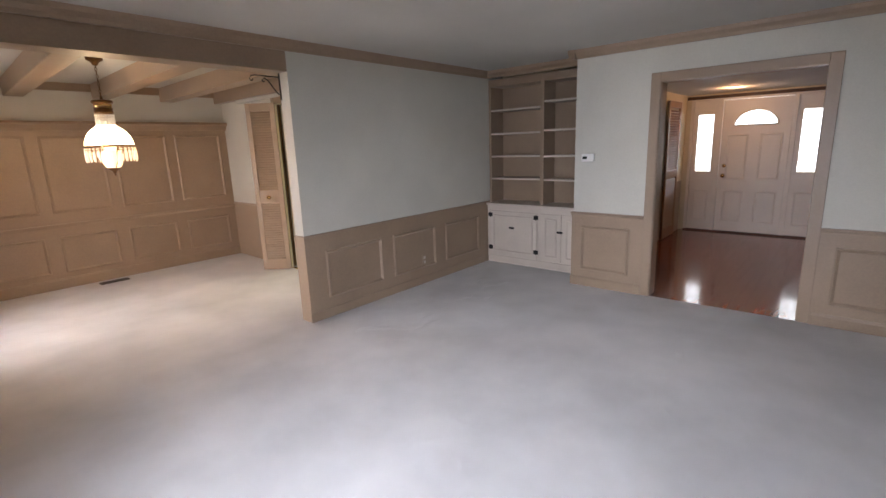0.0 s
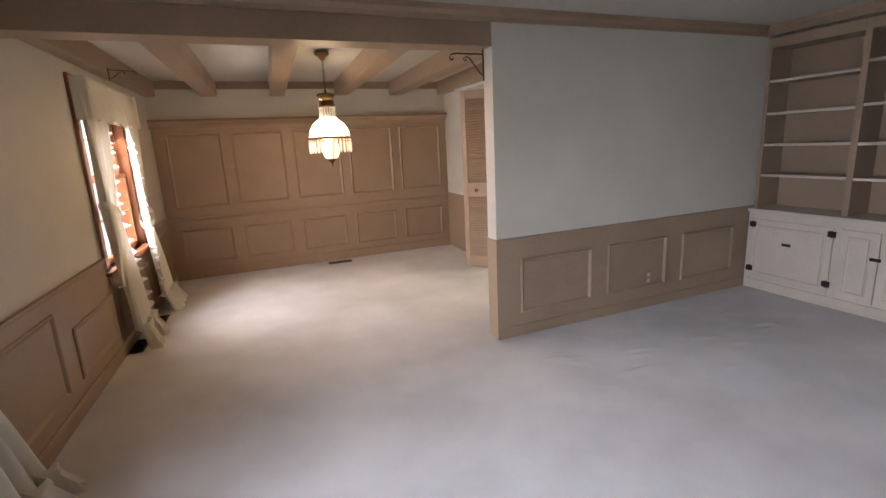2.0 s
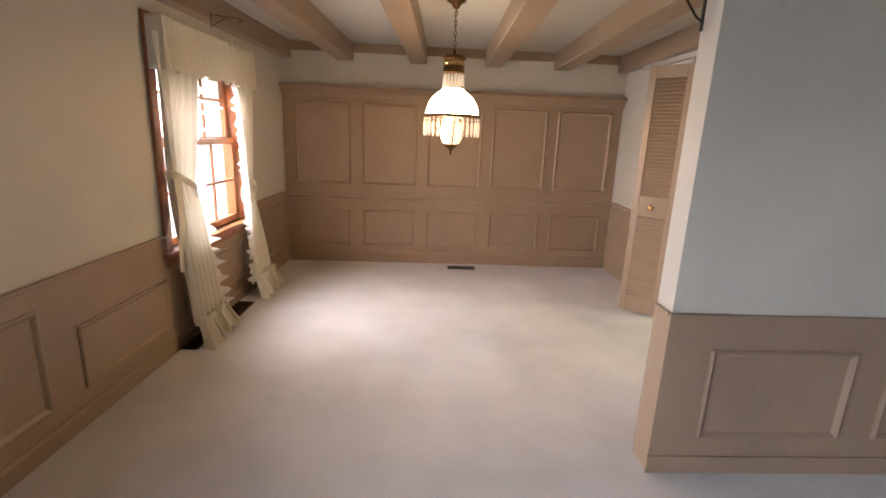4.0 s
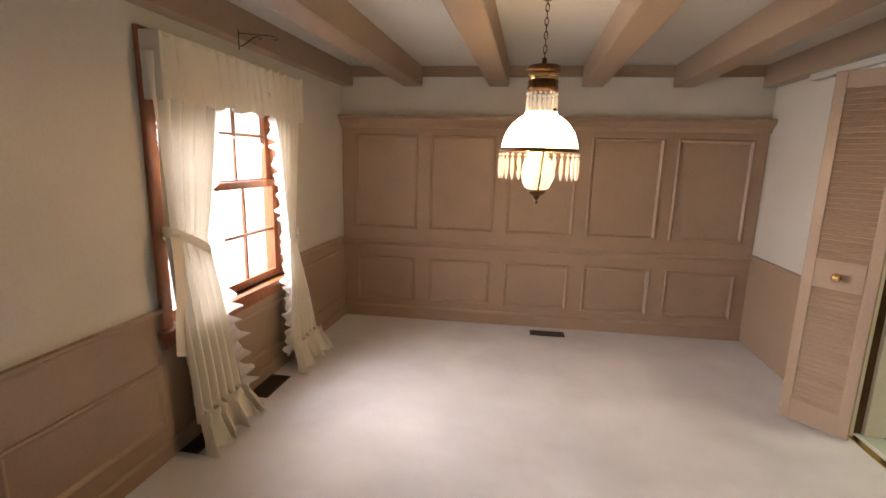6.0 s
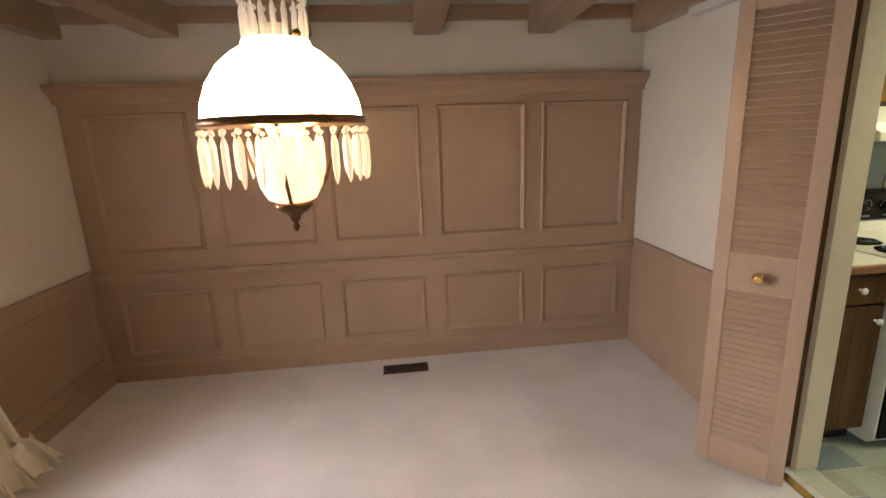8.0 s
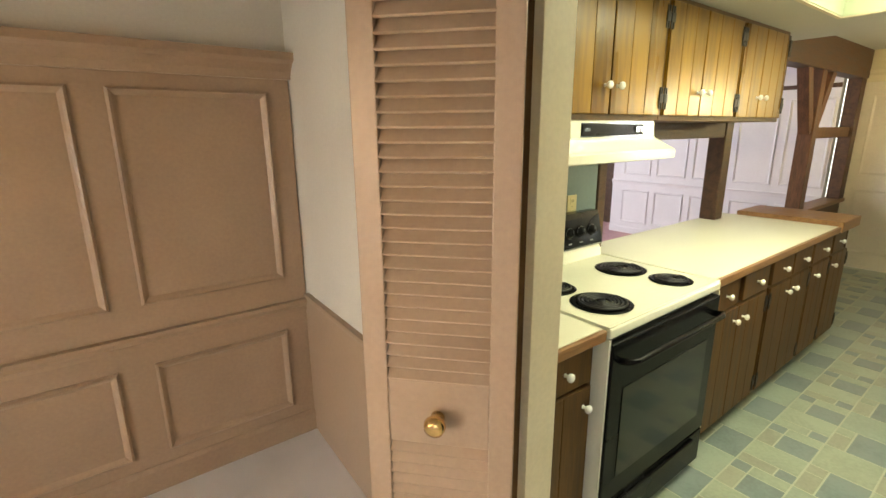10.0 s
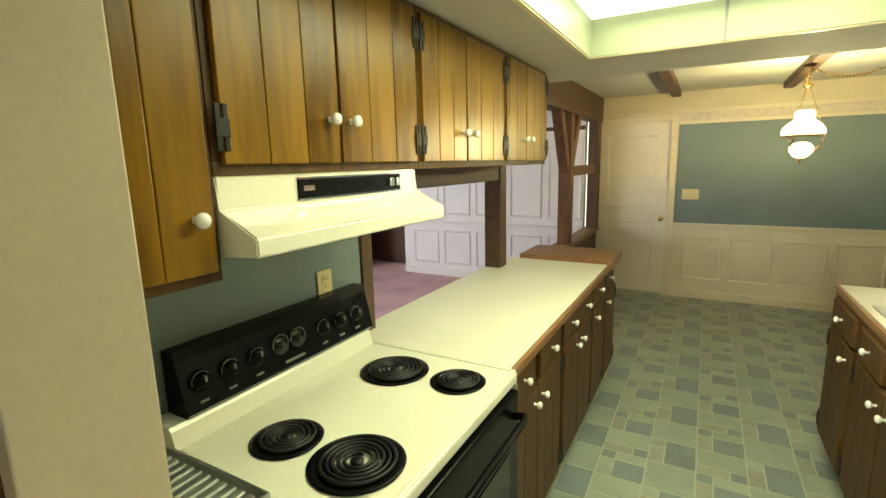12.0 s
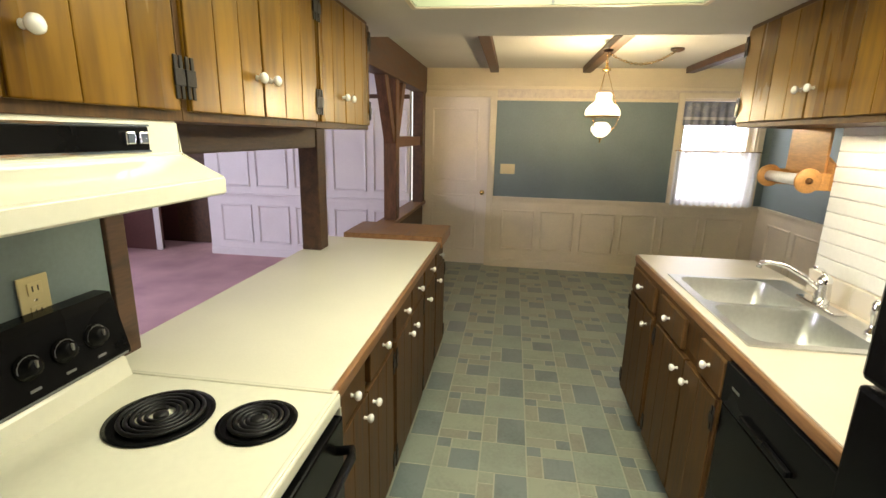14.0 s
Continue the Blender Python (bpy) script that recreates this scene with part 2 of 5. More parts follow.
def lathe(profile, at=(0, 0, 0), axis=(0, 0, 1), seg=24, bm=None):
    """Turns (radius, height) pairs round an axis."""
    bm = bm or bmesh.new()
    q = Vector((0, 0, 1)).rotation_difference(Vector(axis)).to_matrix()
    rings = []
    for r, h in profile:
        ring = []
        for i in range(seg):
            a = 2 * math.pi * i / seg
            ring.append(bm.verts.new(Vector(at) + q @ Vector((max(r, 1e-4) * math.cos(a), max(r, 1e-4) * math.sin(a), h))))
        rings.append(ring)
    for a, b in zip(rings, rings[1:]):
        for i in range(seg):
            f = bm.faces.new((a[i], a[(i + 1) % seg], b[(i + 1) % seg], b[i]))
            f.smooth = True
    bm.faces.new(rings[0][::-1])
    bm.faces.new(rings[-1])
    return bm


def tube(points, r, seg=8, bm=None, closed=False):
    """A round rod along a line of points."""
    bm = bm or bmesh.new()
    pts = [Vector(p) for p in points]
    n = len(pts)
    rings = []
    for i, p in enumerate(pts):
        if closed:
            d = pts[(i + 1) % n] - pts[i - 1]
        else:
            d = pts[min(i + 1, n - 1)] - pts[max(i - 1, 0)]
        d.normalize()
        up = Vector((0, 0, 1)) if abs(d.z) < 0.9 else Vector((1, 0, 0))
        u = d.cross(up).normalized()
        w = d.cross(u)
        rings.append([bm.verts.new(p + r * (math.cos(2 * math.pi * k / seg) * u + math.sin(2 * math.pi * k / seg) * w)) for k in range(seg)])
    pairs = list(zip(rings, rings[1:])) + ([(rings[-1], rings[0])] if closed else [])
    for a, b in pairs:
        for k in range(seg):
            f = bm.faces.new((a[k], a[(k + 1) % seg], b[(k + 1) % seg], b[k]))
            f.smooth = True
    if not closed:
        bm.faces.new(rings[0][::-1])
        bm.faces.new(rings[-1])
    return bm


def sheet(fn, nu, nv, thick=0.0015):
    """A thin solid sheet from fn(u, v)."""
    bm = bmesh.new()
    g = [[bm.verts.new(fn(i / nu, j / nv)) for j in range(nv + 1)] for i in range(nu + 1)]
    for i in range(nu):
        for j in range(nv):
            bm.faces.new((g[i][j], g[i + 1][j], g[i + 1][j + 1], g[i][j + 1])).smooth = True
    return bm


def link(name, bm, mat):
    bmesh.ops.recalc_face_normals(bm, faces=bm.faces)
    me = bpy.data.meshes.new(name)
    bm.to_mesh(me)
    bm.free()
    me.materials.append(mat)
    return new(name, me)


def part(name, bm, mat, parent, label=""):
    ob = link(name, bm, mat)
    ob.parent = parent
    if label:
        tagged(ob, label)
    return ob


def structure(name, bm, mat, label=""):
    return tagged(link(name, bm, mat), label, "", "", "structure")


def thing(name, label, category, at=(0, 0, 0), rz=0.0, group=""):
    ob = new(name)
    ob.empty_display_size = 0.1
    ob.matrix_world = pose(*at, 0, 0, rz)
    return tagged(ob, label, category, group)


def ring_frame(u0, v0, u1, v1, w, d, put):
    """A mitred picture-frame moulding; put(u, v, n) places it in space, n out of the wall."""
    bm = bmesh.new()
    prof = [(0, 0), (0, d * 0.55), (w * 0.3, d), (w * 0.6, d * 0.7), (w, 0)]
    loops = []
    for o, h in prof:
        loops.append([bm.verts.new(put(*c, h)) for c in ((u0 + o, v0 + o), (u1 - o, v0 + o), (u1 - o, v1 - o), (u0 + o, v1 - o))])
    for a, b in zip(loops, loops[1:]):
        for i in range(4):
            bm.faces.new((a[i], a[(i + 1) % 4], b[(i + 1) % 4], b[i]))
    return bm


def extrude_profile(prof, a, b, out, up=(0, 0, 1)):
    """A trim of profile (out, up) from point a to point b."""
    bm = bmesh.new()
    a, b, out, up = Vector(a), Vector(b), Vector(out), Vector(up)
    r0 = [bm.verts.new(a + out * o + up * h) for o, h in prof]
    r1 = [bm.verts.new(b + out * o + up * h) for o, h in prof]
    n = len(prof)
    for i in range(n):
        bm.faces.new((r0[i], r0[(i + 1) % n], r1[(i + 1) % n], r1[i]))
    bm.faces.new(r0[::-1])
    bm.faces.new(r1)
    return bm


def holed_slab(outer, hole, z0, z1):
    """A flat slab with a rectangular cut-out, as one closed mesh."""
    bm = bmesh.new()
    rings = []
    for z in (z0, z1):
        for x0, y0, x1, y1 in (outer, hole):
            rings.append([bm.verts.new(c) for c in ((x0, y0, z), (x1, y0, z), (x1, y1, z), (x0, y1, z))])
    for p, q in ((0, 1), (2, 3), (0, 2), (1, 3)):
        for i in range(4):
            j = (i + 1) % 4
            bm.faces.new((rings[p][i], rings[p][j], rings[q][j], rings[q][i]))
    return bm


CROWN = [(0, 0.012), (0.018, 0.012), (0.026, 0.036), (0.05, 0.06), (0.06, 0.09), (0, 0.09)]
RAIL = [(0, 0), (0.012, 0.004), (0.014, 0.02), (0.026, 0.03), (0.026, 0.045), (0, 0.045)]
BASE = [(0, 0), (0.014, 0), (0.014, 0.075), (0.006, 0.095), (0, 0.095)]


# ---- large structure ----
CEIL = 2.285
SKEW = 0.043


def lx(y):
    """Inner face of the long outer wall."""
    return -0.385 + SKEW * (y - 5.2)


def rx(y):
    """Dining side of the wall towards the kitchen."""
    return 3.215 + SKEW * (y - 5.2)


def shear(bm):
    for v in bm.verts:
        v.co.x += SKEW * (v.co.y - 5.2)
    return bm


# carpet of the living and dining rooms, with slack ripples near the partition
def carpet_height(x, y):
    h = 0.0
    for cx, cy, ang, ln, wd, amp in RIPPLES:
        dx, dy = x - cx, y - cy
        u, w = dx * math.cos(ang) + dy * math.sin(ang), -dx * math.sin(ang) + dy * math.cos(ang)
        if abs(u) < 3 * ln and abs(w) < 3 * wd:
            h += amp * math.exp(-(u / ln) ** 2 - (w / wd) ** 2)
    return h


rng = random.Random(4)
RIPPLES = [(rng.uniform(2.35, 4.3), 3.42 - abs(rng.gauss(0, 0.45)), rng.uniform(-0.9, 0.1), rng.uniform(0.03, 0.11), 0.016, rng.uniform(0.006, 0.014)) for _ in range(40)]
RIPPLES += [(rng.uniform(1.2, 3.8), rng.uniform(0.8, 2.6), rng.uniform(-1.5, 1.5), 0.045, 0.022, 0.009) for _ in range(16)]
bm = bmesh.new()
NX, NY = 280, 230
xs = [-0.9 + 5.42 * i / NX for i in range(NX + 1)]
ys = [0.4 + 3.21 * j / NY for j in range(NY + 1)]
grid = [[bm.verts.new((x, y, carpet_height(x, y) if 0 < i < NX and 0 < j < NY else 0)) for j, y in enumerate(ys)] for i, x in enumerate(xs)]
for i in range(NX):
    for j in range(NY):
        bm.faces.new((grid[i][j], grid[i + 1][j], grid[i + 1][j + 1], grid[i][j + 1])).smooth = True


def quad(bm, x0, y0, x1, y1, z=0.0):
    bm.faces.new([bm.verts.new(c) for c in ((x0, y0, z), (x1, y0, z), (x1, y1, z), (x0, y1, z))])


quad(bm, -0.9, -3.0, 4.52, 0.4)
quad(bm, -0.9, 3.61, 3.29, 7.1)
quad(bm, 4.52, 2.29, 4.95, 3.61)
structure("floor_carpet", bm, CARPET, "worn beige grey wall-to-wall carpet with ripples")
quad_bm = bmesh.new()
quad(quad_bm, -200, -200, 200, 200, -0.35)
structure("ground", quad_bm, LAWN, "lawn around the house")
structure("backdrop_east", B(10.6, -12, -0.34, 10.62, 16, 6), DAYLIGHT_EAST, "overcast distance in front of the house")
structure("backdrop", B(-1.82, -12, -0.34, -1.8, 16, 6), DAYLIGHT, "bright overcast distance outside the windows")
structure("subfloor", B(-1.0, -3.2, -0.2, 10.4, 11.2, -0.012), GROUT)

# outer wall with the dining window and the living room window
WY0, WY1, WZ0, WZ1 = 4.76, 5.90, 0.66, 1.97
LY0, LY1 = -0.4, 2.45
bm = bmesh.new()
T = -0.385 - 0.16
for a, b, z0, z1 in ((-3.1, LY0, 0, 2.5), (LY0, LY1, 0, WZ0), (LY0, LY1, WZ1, 2.5), (LY1, WY0, 0, 2.5), (WY0, WY1, 0, WZ0), (WY0, WY1, WZ1, 2.5), (WY1, 7.3, 0, 2.5)):
    box(bm, T, a, z0, -0.385, b, z1)
structure("wall_west", shear(bm), WHITE_WALL, "off-white painted wall above taupe wainscot")
bm = bmesh.new()
for a, b, z1 in ((-2.9, LY0 - 0.07, 0.735), (LY0 - 0.07, LY1 + 0.07, 0.58), (LY1 + 0.07, WY0 - 0.07, 0.735), (WY0 - 0.07, WY1 + 0.07, 0.56), (WY1 + 0.07, 6.985, 0.735)):
    box(bm, -0.385, a, 0, -0.373, b, z1)
w_west = structure("wainscot_west", shear(bm), TAUPE, "taupe painted wainscot panelling")
for a, b in ((-2.9, LY0 - 0.07), (LY1 + 0.07, WY0 - 0.07), (WY1 + 0.07, 6.97)):
    structure("chair_rail", shear(extrude_profile(RAIL, (-0.385, a, 0.725), (-0.385, b, 0.725), (1, 0, 0))), TAUPE)
structure("baseboard", shear(extrude_profile(BASE, (-0.373, -2.9, 0), (-0.373, 6.97, 0), (1, 0, 0))), TAUPE)
for a, b in ((2.75, 3.73), (3.93, 4.66), (4.85, 5.8), (6.05, 6.9)):
    z1 = 0.66 if b < 4.6 or a > 6 else 0.5
    part("panel_moulding", shear(ring_frame(a, 0.18, b, z1, 0.03, 0.014, lambda u, v, n: Vector((-0.373 + n, u, v)))), TAUPE, w_west)

# far dining wall, panelled full width
structure("wall_north_dining", B(-0.7, 6.99, 0, 3.6, 7.13, 2.5), WHITE_WALL, "off-white wall above tall panelling")
PX0, PX1 = -0.30, 3.285
w_n = structure("panelling_north", B(PX0, 6.968, 0, PX1, 6.99, 1.79), TAUPE, "taupe painted raised panel wall")
part("crown_cap", extrude_profile([(0, 0), (0.02, 0), (0.03, 0.03), (0.06, 0.06), (0.085, 0.075), (0.085, 0.105), (0, 0.105)], (PX0 - 0.01, 6.968, 1.765), (PX1 + 0.01, 6.968, 1.765), (0, -1, 0)), TAUPE, w_n)
part("chair_rail", extrude_profile([(0, 0), (0.012, 0), (0.012, 0.02), (0.02, 0.03), (0.03, 0.045), (0.03, 0.06), (0, 0.06)], (PX0, 6.968, 0.68), (PX1, 6.968, 0.68), (0, -1, 0)), TAUPE, w_n)
part("baseboard", extrude_profile([(0, 0), (0.016, 0), (0.016, 0.10), (0.006, 0.12), (0, 0.12)], (PX0, 6.968, 0), (PX1, 6.968, 0), (0, -1, 0)), TAUPE, w_n)
for i in range(5):
    a = -0.17 + 0.695 * i
    part("panel_moulding", ring_frame(a, 0.18, a + 0.565, 0.595, 0.03, 0.016, lambda u, v, n: Vector((u, 6.968 - n, v))), TAUPE, w_n)
    part("panel_moulding", ring_frame(a - 0.01, 0.86, a + 0.575, 1.71, 0.03, 0.016, lambda u, v, n: Vector((u, 6.968 - n, v))), TAUPE, w_n)

# wall between dining room and kitchen, with the doorway
DY0, DY1, DH = 4.50, 5.515, 2.02
bm = boxes((3.215, 3.736, 0, 3.395, DY0, 2.5), (3.215, DY1 + 0.03, 0, 3.395, 7.0, 2.5), (3.215, DY0, DH, 3.395, DY1 + 0.03, 2.5))
structure("wall_east_dining", shear(bm), WHITE_WALL, "off-white wall with taupe wainscot and kitchen doorway")
structure("wainscot_east", shear(boxes((3.203, 3.736, 0, 3.215, DY0 - 0.06, 0.735), (3.203, DY1 + 0.06, 0, 3.215, 6.966, 0.735))), TAUPE)
structure("chair_rail", shear(extrude_profile(RAIL, (3.215, DY1 + 0.06, 0.725), (3.215, 6.94, 0.725), (-1, 0, 0))), TAUPE)
structure("chair_rail", shear(extrude_profile(RAIL, (3.215, 3.82, 0.725), (3.215, DY0 - 0.06, 0.725), (-1, 0, 0))), TAUPE)
structure("door_jamb", shear(boxes((3.208, DY1, 0, 3.242, DY1 + 0.03, DH), (3.295, DY1 - 0.008, 0, 3.405, DY1 + 0.03, DH), (3.21, DY0, 0, 3.40, DY0 + 0.02, DH), (3.21, DY0, DH - 0.02, 3.40, DY1, DH), bevel=0.002)), CREAM, "cream painted door jamb")
structure("door_track_groove", shear(B(3.242, DY1 + 0.02, 0, 3.295, DY1 + 0.03, DH)), WALNUT_LOW, "brown recess of the folding door track")
structure("door_casing", shear(boxes((3.195, DY1 + 0.0, 0, 3.213, DY1 + 0.055, DH + 0.06), (3.195, DY0 - 0.055, 0, 3.213, DY0 + 0.012, DH + 0.06), (3.195, DY0 + 0.012, DH - 0.012, 3.213, DY1 - 0.012, DH + 0.06), bevel=0.004)), TAUPE)
structure("door_casing", shear(boxes((3.397, DY1 + 0.031, 0, 3.41, DY1 + 0.08, DH + 0.04), (3.397, DY0 - 0.055, 0, 3.41, DY0 - 0.002, DH + 0.04), bevel=0.004)), CREAM)
structure("threshold", shear(B(3.20, DY0 + 0.02, -0.005, 3.24, DY1 - 0.02, 0.008, 0.003)), BRASS)

# partition between living room and kitchen
structure("wall_partition", boxes((2.222, 3.61, 0, 3.26, 3.735, 2.5), (3.26, 3.61, 0, 5.77, 3.80, 2.5)), WHITE_WALL, "off-white partition wall above taupe wainscot")
w_p = structure("wainscot_partition", boxes((2.213, 3.598, 0, 4.92, 3.61, 0.748), (2.213, 3.61, 0, 2.222, 3.735, 0.748)), TAUPE, "taupe wainscot with applied mouldings")
part("cap", B(2.208, 3.590, 0.745, 4.92, 3.609, 0.760, 0.003), TAUPE, w_p)
part("cap", B(2.206, 3.61, 0.745, 2.2215, 3.735, 0.760, 0.003), TAUPE, w_p)
part("baseboard", B(2.205, 3.586, 0, 4.92, 3.598, 0.085, 0.003), TAUPE, w_p)
for a, b in ((2.41, 3.06), (3.22, 3.85), (4.03, 4.66)):
    part("panel_moulding", ring_frame(a, 0.18, b, 0.60, 0.028, 0.018, lambda u, v, n: Vector((u, 3.598 - n, v))), TAUPE, w_p)
outlet = thing("wall_outlet", "small beige outlet on the taupe wainscot", "outlet", (3.66, 3.596, 0.26))
part("plate", B(-0.035, -0.006, -0.055, 0.035, 0, 0.055, 0.002), TAUPE, outlet)
part("socket", boxes((-0.016, -0.008, 0.01, 0.016, -0.004, 0.04), (-0.016, -0.008, -0.04, 0.016, -0.004, -0.01), bevel=0.002), CABWHITE, outlet)
# header beam over the opening to the dining room
structure("header_beam", shear(B(-0.385, 3.612, 2.06, 2.38, 3.80, 2.30)), TAUPE, "taupe boxed header beam")
structure("crown_moulding", extrude_profile(CROWN, (-0.5, 3.612, 2.195), (4.90, 3.612, 2.195), (0, -1, 0)), TAUPE)

# ceilings
structure("ceiling_living", B(-0.8, -3.1, CEIL, 5.3, 3.62, CEIL + 0.1), CEILING, "white painted ceiling")
structure("ceiling_dining", B(-0.8, 3.62, CEIL, 3.5, 7.2, CEIL + 0.1), CEILING, "white ceiling between taupe beams")
for i, xc in enumerate((0.345, 1.095, 1.87, 2.59)):
    structure("ceiling_beam", shear(B(xc - 0.085 - SKEW * 1.75, 3.80, 2.12, xc + 0.085 - SKEW * 1.75, 6.985, CEIL + 0.01, 0.008)), TAUPE, "taupe painted ceiling beam")
structure("ceiling_beam", shear(B(-0.385, 3.80, 2.12, -0.275, 6.985, CEIL + 0.01, 0.006)), TAUPE)
structure("ceiling_beam", shear(B(3.11, 3.80, 2.12, 3.215, 6.985, CEIL + 0.01, 0.006)), TAUPE)
structure("ceiling_trim", B(-0.3, 6.955, 2.20, 3.28, 6.99, CEIL + 0.01), TAUPE)

# wall with the cased opening to the foyer
FY0, FY1, FH = 0.39, 1.53, 1.935
structure("wall_east_living", boxes((4.513, -3.1, 0, 4.66, FY0, 2.5), (4.513, FY1, 0, 4.66, 2.29, 2.5), (4.513, FY0, FH, 4.66, FY1, 2.5), (4.66, 2.20, 0, 5.0, 2.29, 2.5)), WHITE_WALL, "off-white wall with cased opening to the foyer")
w_e = structure("wainscot_east_living", boxes((4.501, -2.9, 0, 4.513, FY0 - 0.07, 0.735), (4.501, FY1 + 0.07, 0, 4.513, 2.302, 0.735), (4.513, 2.29, 0, 4.84, 2.302, 0.735)), TAUPE, "taupe wainscot")
structure("chair_rail", extrude_profile(RAIL, (4.513, FY1 + 0.07, 0.712), (4.513, 2.31, 0.712), (-1, 0, 0)), TAUPE)
structure("chair_rail", extrude_profile(RAIL, (4.513, -2.9, 0.712), (4.513, FY0 - 0.07, 0.712), (-1, 0, 0)), TAUPE)
structure("baseboard", extrude_profile(BASE, (4.501, FY1 + 0.07, 0), (4.501, 2.305, 0), (-1, 0, 0)), TAUPE)
structure("baseboard", extrude_profile(BASE, (4.501, -2.9, 0), (4.501, FY0 - 0.07, 0), (-1, 0, 0)), TAUPE)
for a, b in ((1.72, 2.20), (-0.55, 0.22), (-1.5, -0.7)):
    part("panel_moulding", ring_frame(a, 0.17, b, 0.62, 0.03, 0.014, lambda u, v, n: Vector((4.501 - n, u, v))), TAUPE, w_e)
structure("opening_casing", boxes((4.495, FY1 - 0.01, 0, 4.513, FY1 + 0.07, FH + 0.065), (4.495, FY0 - 0.07, 0, 4.513, FY0 + 0.01, FH + 0.065), (4.495, FY0 + 0.01, FH - 0.01, 4.513, FY1 - 0.01, FH + 0.065), bevel=0.004), TAUPE, "taupe cased opening trim")
structure("opening_jamb", boxes((4.513, FY1 - 0.015, 0, 4.67, FY1 - 0.001, FH), (4.513, FY0 + 0.001, 0, 4.67, FY0 + 0.015, FH), (4.513, FY0 + 0.015, FH - 0.015, 4.67, FY1 - 0.015, FH - 0.001)), TAUPE)
structure("crown_moulding", extrude_profile(CROWN, (4.513, -2.9, 2.195), (4.513, 2.365, 2.195), (-1, 0, 0)), TAUPE)
structure("crown_moulding", extrude_profile(CROWN, (4.44, 2.29, 2.195), (4.90, 2.29, 2.195), (0, 1, 0)), TAUPE)
structure("crown_moulding", extrude_profile(CROWN, (4.90, 2.29, 2.195), (4.90, 3.61, 2.195), (-1, 0, 0)), TAUPE)
# rear wall, behind the walk
structure("wall_south", B(-0.9, -3.05, 0, 4.7, -2.9, 2.5), WHITE_WALL)

# foyer
structure("wall_foyer_north", B(4.66, 2.20, 0, 8.5, 2.30, 2.5), CREAMWALL, "tan foyer wall")
structure("wainscot_foyer", B(4.66, 2.19, 0, 8.15, 2.20, 0.78), TAUPE)
structure("wall_foyer_south", B(4.66, -1.3, 0, 8.5, -1.2, 2.5), CREAMWALL)
structure("ceiling_foyer", B(4.66, -1.3, 2.055, 8.5, 2.3, 2.2), CEILING)
GX = 8.22
structure("wall_foyer_east", boxes((GX, 2.13, 0, GX + 0.12, 2.25, 2.5), (GX, -1.3, 0, GX + 0.12, 0.43, 2.5), (GX, 0.43, 2.0, GX + 0.12, 2.13, 2.5)), CREAMWALL)
structure("foyer_head_trim", B(GX - 0.03, 0.3, 1.985, GX, 2.19, 2.03, 0.004), DARKWOOD)

# kitchen shell
SOF = 2.08
KX = 9.185
structure("wall_kitchen_range", B(3.40, 6.26, 0, 4.63, 6.38, 2.5), BLUEWALL, "grey-blue painted wall behind the range")
structure("wall_family_west", B(3.2, 7.13, 0, 3.36, 11.2, 2.5), DARKRED)
structure("wall_filler", B(3.30, 6.38, 0, 3.42, 7.0, 2.5), DARKRED)
structure("ceiling_kitchen_soffit", holed_slab((3.2, 3.7, 6.25, 6.4), (3.95, 4.47, 5.65, 5.61), SOF, 2.32), CEILING, "dropped white kitchen ceiling")
structure("ceiling_breakfast", B(6.25, 2.2, 2.31, 9.4, 6.4, 2.42), CEILING, "white textured ceiling")
structure("ceiling_kitchen_top", B(3.2, 2.2, 2.42, 9.5, 6.4, 2.5), CEILING)
structure("ceiling_family", B(3.2, 6.38, 2.32, 9.6, 11.2, 2.45), CEILING)
for yb in (5.42, 4.43, 3.38):
    structure("ceiling_beam", B(6.55 if yb > 4.5 else 6.26, yb - 0.045, 2.245, KX - 0.12, yb + 0.045, 2.311, 0.006), DARKWOOD, "dark stained ceiling beam")
# far wall of the breakfast area: white door, blue wall, window
VY0, VY1, VZ0, VZ1 = 2.56, 3.36, 0.86, 2.0
structure("wall_kitchen_east", boxes((KX, 6.27, 0, KX + 0.14, 6.36, 2.5), (KX, 5.45, 2.0, KX + 0.14, 6.27, 2.5), (KX, VY1, 0, KX + 0.14, 5.45, 2.5), (KX, VY0, 0, KX + 0.14, VY1, VZ0), (KX, VY0, VZ1, KX + 0.14, VY1, 2.5), (KX, 2.3, 0, KX + 0.14, VY0, 2.5)), CREAMWALL, "cream wall of the breakfast area")
structure("blue_wall_field", boxes((KX - 0.003, VY1 + 0.06, 0.86, KX, 5.38, 1.96), (KX - 0.003, 2.42, 0.86, KX, VY0 - 0.06, 1.96)), BLUEWALL, "grey-blue painted wall field")
structure("wallpaper_border", boxes((KX - 0.004, 2.42, 1.99, KX, 5.38, 2.085)), BORDER, "floral paper border under the ceiling")
structure("border_moulding", boxes((KX - 0.02, 2.42, 2.085, KX, 6.27, 2.115), (KX - 0.014, VY1 + 0.06, 1.96, KX, 5.38, 1.99), bevel=0.003), CREAM)
w_k = structure("wainscot_kitchen", boxes((KX - 0.012, 2.42, 0, KX, 5.38, 0.80)), CREAM, "cream painted wainscot panels")
structure("chair_rail", extrude_profile([(0, 0), (0.012, 0), (0.016, 0.02), (0.03, 0.05), (0.03, 0.07), (0, 0.07)], (KX, 2.42, 0.795), (KX, 5.38, 0.795), (-1, 0, 0)), CREAM)
structure("baseboard", extrude_profile(BASE, (KX - 0.012, 2.42, 0), (KX - 0.012, 5.38, 0), (-1, 0, 0)), CREAM)
